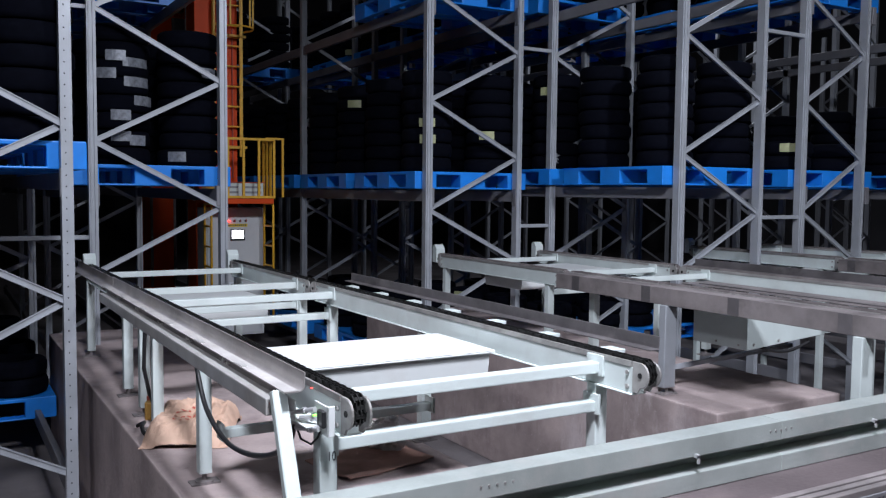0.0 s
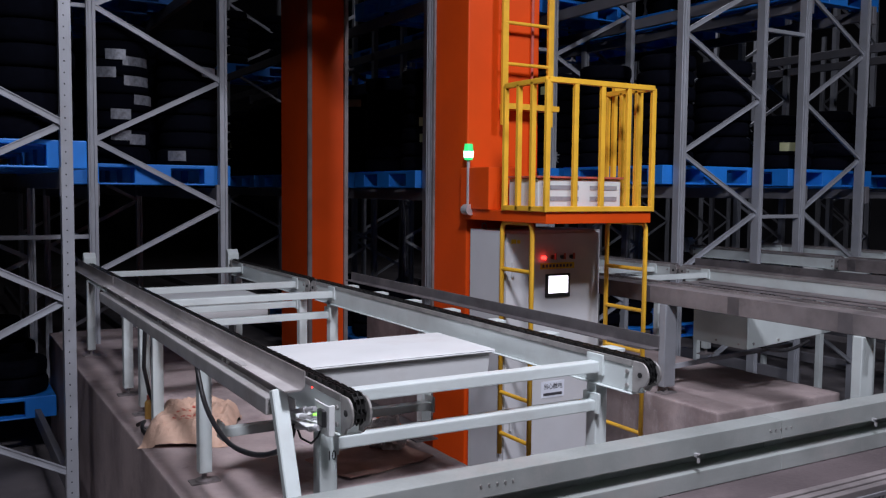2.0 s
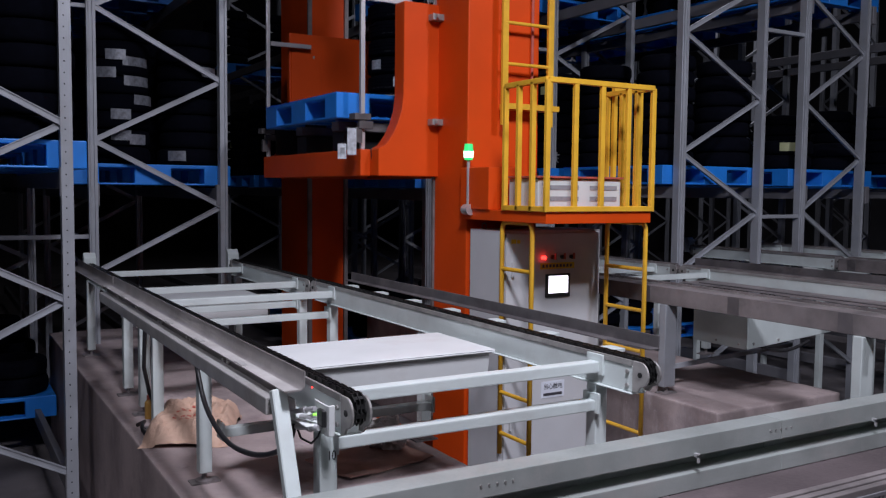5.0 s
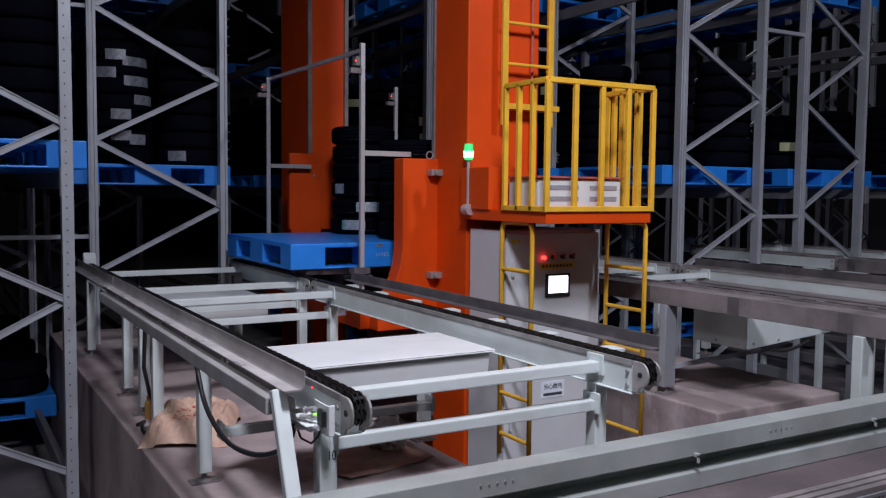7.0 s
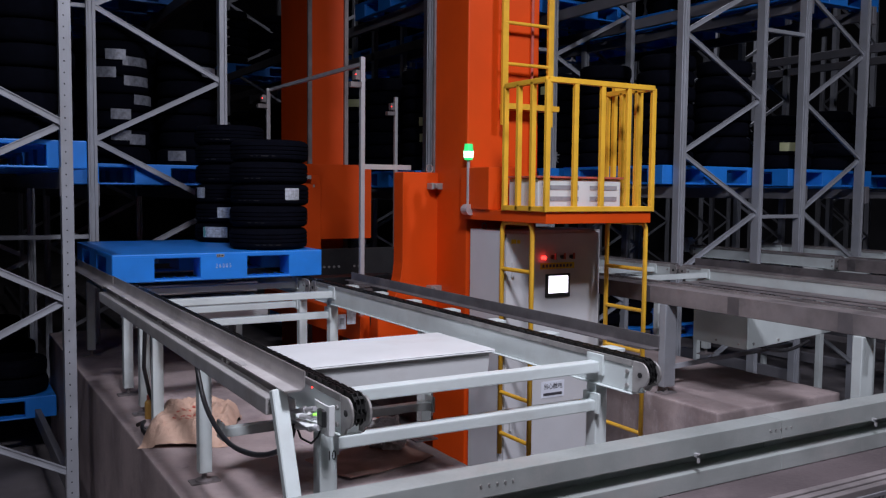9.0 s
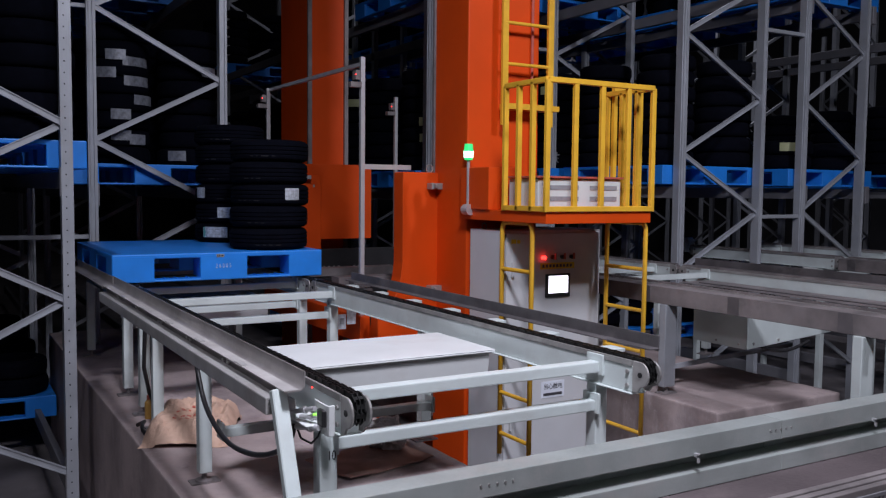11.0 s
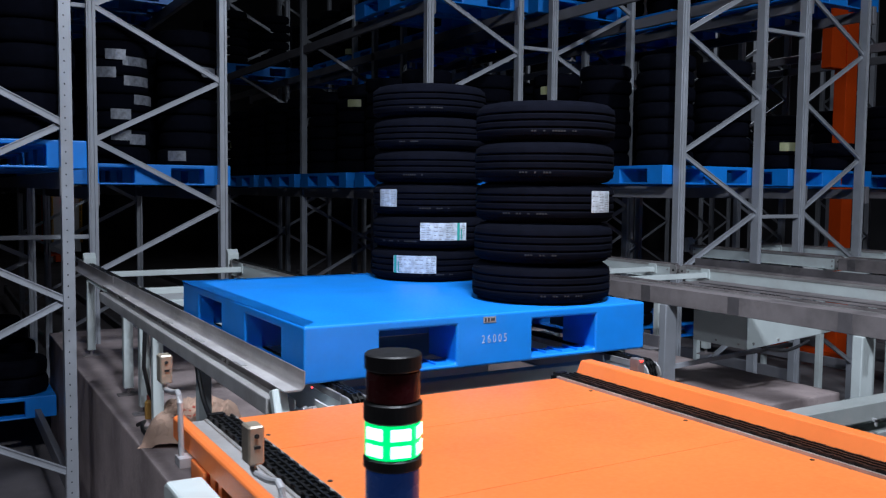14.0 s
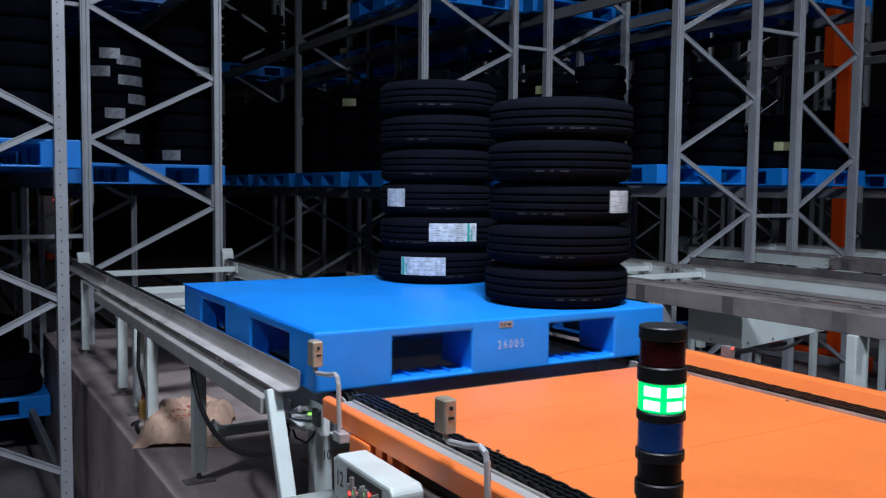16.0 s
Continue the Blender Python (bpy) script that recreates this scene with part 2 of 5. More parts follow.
# ---- the hall ----
def hall():
    solid("floor", PITFLOOR, (-14, 26, -9, 46, -0.45, -0.25))
    tagged(bpy.data.objects["floor"], "dark dusty concrete hall floor", "floor", kind="structure")
    for name, b in (("wall_north", (-14, 26, 46, 46.3, -0.25, 14)), ("wall_south", (-14, 26, -9.3, -9, -0.25, 14)),
                    ("wall_west", (-14.3, -14, -9, 46, -0.25, 14)), ("wall_east", (26, 26.3, -9, 46, -0.25, 14))):
        tagged(solid(name, WALL, b), "dark clad warehouse wall in shade", "wall", kind="structure")
    tagged(solid("ceiling", WALL, (-14, 26, -9, 46, 14, 14.2)), "dark warehouse ceiling", "ceiling", kind="structure")
    # raised slab under the shuttle track
    tagged(solid("track_slab", SLAB, (-13, 25, -8, 2.84, -0.25, 1.06), bevel=0.02), "raised concrete slab carrying the shuttle track", "floor", kind="structure")
    tagged(solid("plinth", CONCRETE, (0.955, 2.37, 3.70, 9.2, -0.25, 0.78), bevel=0.012), "rough grey concrete plinth dusted pink under the conveyor", "plinth", kind="structure")
    tagged(solid("plinth", CONCRETE, (4.35, 5.60, 3.92, 9.2, -0.25, 0.78), bevel=0.012), "rough grey concrete plinth dusted pink under the conveyor", "plinth", kind="structure")


hall()

# ---- racks ----
CYCLE = 1.19
LOW, MID, TOP = 0.15, 2.22, 4.27      # undersides of the stored pallets


def rack_frame(x0, x1, y, right_node, tall=8.0, low=-0.25, holes=True):
    """Two uprights and zigzag braces in one plane. right_node: height of a brace joint on the right upright."""
    fr = thing("rack_frame", "grey painted steel rack frame with zigzag braces", "rack frame", "rack frames")
    for x, s in ((x0, 1), (x1, -1)):
        bm = bmesh.new()
        w, d, k = 0.095, 0.075, 0.006
        a = x if s > 0 else x - d
        lip = 0.022
        groove = [] if holes else [(0.050, 0), (0.046, 0.012), (0.029, 0.012), (0.025, 0)]
        o = [(0, 0), (0, w), (d, w), (d, w - lip), (d - k, w - lip), (d - k, w - k), (k, w - k), (k, k), (d - k, k), (d - k, lip), (d, lip), (d, 0)]
        if groove:
            o = [(0, 0), (0, w), (d, w), (d, 0.014), (0.062, 0.014), (0.062, 0)] + groove
        prism(bm, [((a + u) if s < 0 else (a + d - u), y - w / 2 + v) for u, v in o], "z", low, tall)
        up = part("post", bm, RACK, fr)
        bm = bmesh.new()
        z = low + 0.2
        while holes and z < min(tall, 5.2):
            box(bm, a + d * 0.4 - 0.004, a + d * 0.4 + 0.004, y - w / 2 - 0.0012, y - w / 2 + 0.001, z, z + 0.009)
            z += 0.075 * (1 if y < 9 else 2)
        if holes:
            tagged(part("slots", bm, HOLE, up), "row of punched slots", kind="stuff")
        solid("foot_plate", RACK, (a - 0.03, a + d + 0.03, y - 0.08, y + 0.08, low, low + 0.012), parent=up)
    n = int((low + 0.25 - right_node) / CYCLE) - 1
    z = right_node + n * CYCLE
    xa, xb = x0 + 0.05, x1 - 0.05
    while z < tall - 0.1:
        for za, zb in ((z - CYCLE / 2, z), (z + CYCLE / 2, z)):
            if min(za, zb) < low + 0.02:
                continue
            bm = bmesh.new()
            off = 0.018 if za < zb else -0.018
            # a channel: a web between two raised edges
            bar(bm, (xa, y + off * 0.5, za), (xb, y + off * 0.5, zb), 0.018, 0.046)
            for e in (-0.0195, 0.0195):
                bar(bm, (xa, y + off * 0.5 - 0.006, za + e * 1.12), (xb, y + off * 0.5 - 0.006, zb + e * 1.12), 0.024, 0.007)
            part("brace", bm, RACK, fr)
        z += CYCLE
    return fr


def shelf_beam(x, y0, y1, top):
    bm = bmesh.new()
    prism(bm, [(x - 0.025, top - 0.12), (x + 0.025, top - 0.12), (x + 0.025, top), (x - 0.025, top)], "y", y0, y1)
    for y in (y0, y1):
        box(bm, x - 0.032, x + 0.032, y - 0.03, y + 0.03, top - 0.17, top + 0.03)
    soften(bm, 0.004, 1)
    tagged(new("shelf_beam", finish("shelf_beam", bm, BEAMGREY)), "grey steel rack beam under stored pallets", "shelf beam", "shelf beams")


def tie(x0, x1, y, z):
    bm = bmesh.new()
    bar(bm, (x0, y, z), (x1, y, z), 0.05, 0.04)
    soften(bm, 0.004, 1)
    tagged(new("row_spacer", finish("row_spacer", bm, RACK)), "grey steel spacer tying two rack rows", "spacer", "row spacers")


rack_frame(1.22, 2.475, 8.4, H + 1.01, holes=False)
rack_frame(1.23, 2.44, 12.2, H + 1.01, holes=False)
rack_frame(1.23, 2.44, 16.0, H + 1.01, holes=False)
rack_frame(4.66, 5.93, 8.4, H + 0.385, holes=False)
rack_frame(4.70, 5.93, 12.2, H + 0.38, holes=False)
rack_frame(4.70, 5.93, 16.0, H + 0.38, holes=False)
rack_frame(6.34, 7.62, 8.4, H + 1.0, holes=False)
rack_frame(6.34, 7.62, 12.2, H + 1.0, holes=False)
rack_frame(-0.42, 0.83, 6.4, H + 0.42)
rack_frame(-0.33, 0.945, 10.2, H + 0.42, holes=False)
rack_frame(6.42, 7.65, 6.4, H + 0.985, holes=False)
rack_frame(8.25, 9.37, 6.4, H + 0.40, holes=False)
rack_frame(8.30, 9.50, 10.2, H + 0.355, holes=False)
for x0 in (11.6, 14.0, 16.4, 18.8):
    for y in (6.4, 10.2, 14.0, 17.8):
        rack_frame(x0, x0 + 1.2, y, H + 0.4, tall=6.0, holes=False)
for x0 in (8.3, 6.34):
    rack_frame(x0, x0 + 1.2, 14.0, H + 0.9, holes=False)
    rack_frame(x0, x0 + 1.2, 17.8, H + 0.9, holes=False)
for z in (H + 1.65, H - 0.4, H + 3.7):
    tie(5.93, 6.34, 8.4, z)
for z in (H + 1.72, H - 0.25):
    tie(7.65, 8.25, 6.4, z)
for z in (H - 0.45, H + 1.6):
    tie(0.35, 1.23, 8.45, z)
for z in (MID, TOP, LOW):
    for x, y0, y1 in ((1.28, 8.4, 20), (2.40, 8.4, 20), (4.74, 8.4, 22), (5.88, 8.4, 22), (-0.38, 6.4, 16), (0.78, 6.4, 16),
                      (6.48, 6.4, 20), (7.62, 6.4, 20), (8.35, 6.4, 18), (9.45, 6.4, 18), (11.65, 6.4, 18), (12.75, 6.4, 18)):
        dz = 0.06 if y0 < 7 else 0.0
        if x < 1 and z == MID:
            dz = 0.1
        shelf_beam(x, y0, y1, z + dz - (0.02 if z == MID else 0))


# ---- pallets and tyres ----
PW, PD, PH = 1.485, 1.59, 0.193


def pallet_mesh(simple=False):
    """A moulded plastic pallet, its near left lower corner at the origin, with fork openings through all four sides."""
    bm = bmesh.new()
    zs = [0.0, 0.018, 0.158, PH]
    us = [0.0, 0.275, 0.583, 0.918, 1.228, PW]
    vs = [0.0, 0.225, 0.63, 0.95, 1.31, PD]
    sides = ((us, lambda u, z: (u, 0, z)), (us, lambda u, z: (u, PD, z)), (vs, lambda u, z: (0, u, z)), (vs, lambda u, z: (PW, u, z)))
    for g, put in sides:
        for i in range(5):
            for k in range(3):
                if k == 1 and i in (1, 3):
                    continue
                bm.faces.new([bm.verts.new(put(u, z)) for u, z in ((g[i], zs[k]), (g[i + 1], zs[k]), (g[i + 1], zs[k + 1]), (g[i], zs[k + 1]))])
    bm.faces.new([bm.verts.new(p) for p in ((0, 0, PH), (PW, 0, PH), (PW, PD, PH), (0, PD, PH))])
    bmesh.ops.remove_doubles(bm, verts=bm.verts, dist=1e-5)
    bmesh.ops.dissolve_limit(bm, angle_limit=0.01, verts=bm.verts, edges=bm.edges)
    bmesh.ops.recalc_face_normals(bm, faces=bm.faces)
    rim = [e for e in bm.edges if len(e.link_faces) == 1]
    out = bmesh.ops.extrude_edge_only(bm, edges=rim)["geom"]
    for v in [v for v in out if isinstance(v, bmesh.types.BMVert)]:
        x, y, z = v.co
        for c, far, axis in ((x, PW, 0), (y, PD, 1)):
            if c < 1e-4:
                v.co[axis] = 0.07
            elif c > far - 1e-4:
                v.co[axis] = far - 0.07
    if not simple:
        bmesh.ops.recalc_face_normals(bm, faces=bm.faces)
        sharp = [e for e in bm.edges if len(e.link_faces) == 2 and e.calc_face_angle(0) > 0.6]
        bmesh.ops.bevel(bm, geom=sharp, offset=0.010, segments=3, affect="EDGES", profile=0.5, clamp_overlap=True)
    # inner blocks and the underside of the deck
    box(bm, 0.01, PW - 0.01, 0.01, PD - 0.01, PH - 0.03, PH - 0.012)
    for xa, xb in ((0.03, 0.268), (0.59, 0.911), (1.235, PW - 0.03)):
        for ya, yb in ((0.03, 0.218), (0.637, 0.943), (1.317, PD - 0.03)):
            box(bm, xa, xb, ya, yb, 0.02, PH - 0.02)
    for ya, yb in ((0.02, 0.12), (0.74, 0.85), (PD - 0.12, PD - 0.02)):
        box(bm, 0.03, PW - 0.03, ya, yb, 0.003, 0.017)
    if not simple:
        for xa, xb in ((0.275, 0.583), (0.918, 1.228)):
            for k in range(1, 4):
                x = xa + (xb - xa) * k / 4
                box(bm, x - 0.003, x + 0.003, 0.02, 0.11, 0.016, 0.026)
        for y in (0.42, 0.52, 1.05, 1.18):
            box(bm, 0.04, PW - 0.04, y - 0.005, y + 0.005, PH - 0.05, PH - 0.03)
    return finish("deck", bm, BLUE)


PALLET, PALLET_FAR = pallet_mesh(), pallet_mesh(True)


def tyre_mesh(far=False):
    """A tyre lying flat, its base at z = 0, with grooves round the tread and a bellied side."""
    R0, w, rim = 0.288, 0.161, 0.178
    prof = [(rim, 0.020), (rim + 0.012, 0.008), (0.235, 0.0), (0.262, 0.006), (0.279, 0.020)]
    if far:
        prof += [(R0, 0.045), (R0, w - 0.045)]
    else:
        prof += [(R0 - 0.003, 0.030)]
        for g in (0.052, 0.081, 0.110):
            prof += [(R0, g - 0.009), (R0, g - 0.0032), (R0 - 0.006, g - 0.0026), (R0 - 0.006, g + 0.0026), (R0, g + 0.0032), (R0, g + 0.009)]
        prof += [(R0 - 0.003, w - 0.030)]
    prof += [(0.279, w - 0.020), (0.262, w - 0.006), (0.235, w), (rim + 0.012, w - 0.008), (rim, w - 0.020), (rim + 0.004, w / 2)]
    bm = bmesh.new()
    seg = 28 if far else 96
    rings = []
    for k in range(seg):
        a = 2 * math.pi * k / seg
        rings.append([bm.verts.new((r * math.cos(a), r * math.sin(a), z)) for r, z in prof])
    n = len(prof)
    for k in range(seg):
        a, b = rings[k], rings[(k + 1) % seg]
        for i in range(n):
            bm.faces.new((a[i], b[i], b[(i + 1) % n], a[(i + 1) % n]))
    if not far:
        for k in range(0, seg * 2):
            a = 2 * math.pi * k / (seg * 2)
            m = Matrix.Rotation(a, 4, "Z")
            for z in (0.028, w - 0.031):
                box(bm, R0 - 0.0125, R0 - 0.004, -0.0022, 0.0022, z - 0.008, z + 0.008, m @ Matrix.Translation((0, 0, 0)))
    me = finish("carcass", bm, RUBBER, True)
    return me


TYRE, TYRE_FAR = tyre_mesh(), tyre_mesh(True)


def sticker(bm, z, a0, width, height, r=0.2895):
    """A label wrapped round the tread from the angle a0 (degrees)."""
    n = 6
    prev = None
    for k in range(n + 1):
        a = radians(a0) + width / r * k / n
        v = [bm.verts.new((r * math.cos(a), r * math.sin(a), z)), bm.verts.new((r * math.cos(a), r * math.sin(a), z + height))]
        if prev:
            bm.faces.new((prev[0], v[0], v[1], prev[1]))
        prev = v


FAR_STICKER = bmesh.new()
sticker(FAR_STICKER, 0.04, 0, 0.18, 0.095)
FAR_STICKER = finish("sticker", FAR_STICKER, FARLABEL)
WIDE_STICKER = bmesh.new()
sticker(WIDE_STICKER, 0.04, 0, 0.29, 0.09)
WIDE_STICKER = finish("sticker", WIDE_STICKER, FARLABEL)
YELLOW_STICKER = FAR_STICKER.copy()
YELLOW_STICKER.materials[0] = PALEYELLOW
rnd = random.Random(4)


JOINED, JOINED_LABELS = [], []


def stored_pallet(x, y, z, tyres=6, stickers=0.25, near=False, first=0.32, marks=()):
    p = thing("pallet", "blue moulded plastic pallet stored on the rack", "pallet", "stored pallets", at=pose(x, y, z))
    share("deck", PALLET if y < 9 else PALLET_FAR, p, Matrix())
    for cx in (first, 1.16):
        for cy in (0.31, 1.27):
            for k in range(tyres):
                spot = pose(x + cx + rnd.uniform(-0.012, 0.012), y + cy + rnd.uniform(-0.012, 0.012), z + PH + 0.161 * k, 0, 0, rnd.uniform(0, 360))
                lab = rnd.random() < stickers and cy < 1
                turn = (-21 if x < 3 else -45 if x < 5 else -62) + rnd.uniform(-28, 24)
                if not near:
                    JOINED.append(spot)
                    if lab:
                        JOINED_LABELS.append(pose(*spot.translation, 0, 0, turn - 90))
                    continue
                t = thing("tyre", "black car tyre lying in a stack on a stored pallet", "tyre", "stored tyres", at=spot)
                share("carcass", TYRE_FAR, t, Matrix())
                for stack, level, face, lift_, wide in marks:
                    if cy < 1 and level == k and stack == (cx > 1):
                        share("sticker", WIDE_STICKER if wide else YELLOW_STICKER if x > 4 else FAR_STICKER, t, spot.to_euler().to_matrix().to_4x4().inverted() @ pose(0, 0, lift_, 0, 0, face - (127 if wide else 115)), "silver grey printed label")
                if lab:
                    share("sticker", FAR_STICKER if x < 4 else YELLOW_STICKER, t, spot.to_euler().to_matrix().to_4x4().inverted() @ pose(0, 0, 0, 0, 0, turn - 90), "white printed label")


def join_copies(name, me, spots, label, category):
    co = np.array([v.co for v in me.vertices])
    faces = [tuple(p.vertices) for p in me.polygons]
    vs, fs = [], []
    for i, m in enumerate(spots):
        m = np.array(m)
        vs.append(co @ m[:3, :3].T + m[:3, 3])
        fs += [tuple(k + i * len(co) for k in f) for f in faces]
    out = bpy.data.meshes.new(name)
    out.from_pydata(np.concatenate(vs).tolist(), [], fs)
    out.materials.append(me.materials[0])
    tagged(new(name, out), label, category, kind="stuff")


for k in range(3):
    stored_pallet(1.05, 8.47 + 1.85 * k, MID, 8 if k == 0 else 7, 0 if k == 0 else 0.3, k == 0, 0.5 if k == 0 else 0.32,
                  ((0, 6, -6, -0.06, 0), (0, 5, -21, -0.06, 0), (0, 2, 2, 0.045, 0), (0, 1, 3, 0.015, 0), (0, 5, 38, 0.055, 1), (0, 4, 39, 0.035, 1), (0, 3, 54, 0.028, 1), (0, 1, 36, -0.02, 0), (1, 0, -28, 0, 0), (1, 5, 38, 0, 0)) if k == 0 else ())
    if k:
        stored_pallet(1.05, 8.47 + 1.85 * k, TOP, 6, 0.3)
for k in range(2):
    stored_pallet(-0.55, 6.47 + 1.85 * k, MID + 0.1, 7, 0.0, k == 0)
    stored_pallet(-0.55, 8.5 + 1.85 * k, LOW - 0.02, 2, 0.0)
    stored_pallet(-0.55, 6.47 + 1.85 * k, TOP + 0.06, 6, 0.1)
for k in range(5):
    stored_pallet(4.58, 8.47 + 1.85 * k, MID, 7, 0 if k < 2 else 0.12, k < 2, marks=((0, 3, -24, -0.03, 0), (0, 2, -20, -0.05, 0), (1, 2, -34, 0.02, 0)) if k == 0 else ((0, 5, -30, 0, 0),) if k == 1 else ())
    if k in (0, 4):
        stored_pallet(4.58, 8.47 + 1.85 * k, TOP, 6, 0.1)
for k in range(5):
    stored_pallet(6.30, 6.47 + 1.85 * k, MID + 0.06, 7, 0 if k < 2 else 0.12, k < 2, marks=((1, 6, -50, -0.02, 0), (1, 5, -48, -0.05, 0), (0, 5, -52, 0.03, 0)) if k == 1 else ())
    stored_pallet(6.30, 8.6 + 1.85 * k, TOP + 0.06, 6, 0.1)
for k in range(3):
    stored_pallet(8.18, 6.47 + 1.85 * k, MID + 0.06, 2 if k == 0 else 7, 0.1, k == 0)
    stored_pallet(8.18, 6.47 + 1.85 * k, TOP + 0.06, 6, 0.1)
    stored_pallet(11.5, 6.47 + 1.85 * k, MID + 0.06, 6, 0.1)
for k in range(2):
    stored_pallet(4.58, 9.8 + 1.85 * k, LOW, 3, 0.1)
    stored_pallet(6.30, 8.4 + 1.85 * k, LOW, 3, 0.1)
    stored_pallet(7.75 + 1.6 * k, 8.5, LOW + 0.1, 2, 0.0)

join_copies("stored_tyres", TYRE_FAR, JOINED, "stacks of black car tyres on far rack pallets", "tyres")
join_copies("tyre_labels", YELLOW_STICKER, JOINED_LABELS, "pale labels on far stacked tyres", "labels")

# the pallet that travels, its near left lower corner at its origin
load = thing("pallet", "bright blue plastic pallet with white number, travelling on the conveyor", "pallet")
share("deck", PALLET, load, Matrix())
words("number", "2 6 0 0 5", 0.043, NUMBERINK, load, pose(0.745, -0.0012, 0.097, 90), 0.72)
tag = solid("tag", INKGREY, (0.695, 0.75, -0.002, 0.0, PH - 0.034, PH - 0.012), parent=load, label="small printed tag")
solid("tag_print", DARKINK, (0.700, 0.708, -0.0028, -0.002, PH - 0.030, PH - 0.016), (0.714, 0.722, -0.0028, -0.002, PH - 0.030, PH - 0.016), (0.728, 0.744, -0.0028, -0.002, PH - 0.028, PH - 0.018), parent=tag)
LOAD_TYRES = []


def near_tyre(cx, cy, k, label=None):
    t = thing("tyre", label[4] if label else "black car tyre with grooved tread stacked on the pallet", "tyre", "tyres on the travelling pallet")
    share("carcass", TYRE, t, Matrix())
    jx, jy = rnd.uniform(-0.008, 0.008), rnd.uniform(-0.008, 0.008)
    # moulded lettering as short raised bars that cannot be read
    bm = bmesh.new()
    a = rnd.uniform(-178, -125)
    for j in range(rnd.randint(7, 12)):
        a += rnd.choice((2.2, 2.2, 2.6, 7.0))
        box(bm, 0.2865, 0.2878, -0.004, 0.004, 0.036, 0.047, Matrix.Rotation(radians(a), 4, "Z"))
    tagged(part("tread_print", bm, TREADPRINT, t), "faint printed marks on the tread", kind="stuff")
    if label:
        a0, w, teal, bars, _ = label
        bm = bmesh.new()
        sticker(bm, 0.045, a0, w, 0.085)
        s = part("sticker", bm, LABEL, t, "white printed tyre label")
        bm = bmesh.new()
        for j in range(bars):
            dense = rnd.choice((4, 7, 9))
            for row in range(dense):
                for c_ in range(2):
                    sticker(bm, 0.049 + 0.078 * row / dense, a0 + math.degrees(w / 0.2915) * (j + 0.08 + 0.42 * c_ + rnd.uniform(0, 0.08)) / bars, w / bars * rnd.uniform(0.18, 0.38), rnd.uniform(0.002, 0.0045), 0.2901)
        tagged(part("sticker_print", bm, INKGREY, s), "rows of small grey print", kind="stuff")
        if teal:
            bm = bmesh.new()
            sticker(bm, 0.045, a0 + math.degrees(w / 0.2915) * teal, 0.014, 0.085, 0.2903)
            sticker(bm, 0.050, a0 + math.degrees(w / 0.2915) * teal + 4.2, 0.006, 0.05, 0.2903)
            part("sticker_band", bm, TEAL, s, "teal band")
    LOAD_TYRES.append((t, cx + jx, cy + jy, PH + 0.161 * k))


for k in range(5):
    near_tyre(1.185, 0.30, k, (-87, 0.12, 0, 3, "black car tyre with a silver label, stacked on the pallet") if k == 2 else None)
for k in range(6):
    lab = {0: (-154, 0.22, 0.02, 4, "black car tyre with a wide printed label, bottom of the stack"), 1: (-128, 0.24, 0.78, 4, "black car tyre with a printed label and teal band"),
           2: (-176, 0.12, 0, 3, "black car tyre with a small printed label")}.get(k)
    near_tyre(1.175, 1.27, k, lab)


# ---- conveyors ----
ZC = 1.553     # top of the chains


def chain(y0, y1, x, parent, r=0.042, wide=0.034, material=None):
    """A double-strand roller chain round two end wheels, as one mesh."""
    bm = bmesh.new()
    zt, zb, pitch = ZC - 0.012, ZC - 0.012 - 2 * r, 0.0305
    n = int((y1 - y0 - 2 * r) / pitch)
    spots = [(y0 + r + i * pitch, zt, 0.0) for i in range(n + 1)]
    for ye, s in ((y0 + r, -1), (y1 - r, 1)):
        for i in range(1, 5):
            a = math.pi * i / 5
            spots.append((ye + s * r * math.sin(a), ZC - 0.012 - r + r * math.cos(a), -s * a))
    for i, (y, z, a) in enumerate(spots):
        m = Matrix.Translation((x, y, z)) @ Matrix.Rotation(a, 4, "X")
        w = wide / 2 - (0.004 if i % 2 else 0.0)
        for sx in (-w, w, 0):
            box(bm, sx - 0.002, sx + 0.002, -0.018, 0.018, -0.011, 0.011, m)
        box(bm, -w, w, -0.007, 0.007, -0.008, 0.008, m)
    for zz in (zt - 0.012,):
        box(bm, x - wide / 2, x + wide / 2, y0 + r, y1 - r, zz - 0.006, zz)
    part("chain", bm, material or CHAIN, parent, "dusty brown roller chain" if material else "black oiled roller chain")


def end_plate(x0, x1, y, s, parent):
    """The rounded bearing plate at a beam's end; s: which way it points along y."""
    bm = bmesh.new()
    o = [(y, ZC - 0.135), (y, ZC - 0.012)]
    for k in range(9):
        a = math.pi / 2 - math.pi * k / 8
        o.append((y + s * (0.045 + 0.045 * math.cos(a)), ZC - 0.062 + 0.05 * math.sin(a)))
    o.append((y + s * 0.03, ZC - 0.135))
    prism(bm, o, "x", x0, x1)
    soften(bm, 0.002, 1)
    pl = part("end_plate", bm, STEEL, parent, "rounded steel bearing plate")
    bm = bmesh.new()
    rod(bm, (x0 - 0.004, y + s * 0.045, ZC - 0.062), (x1 + 0.004, y + s * 0.045, ZC - 0.062), 0.011)
    part("axle", bm, HOLE, pl)


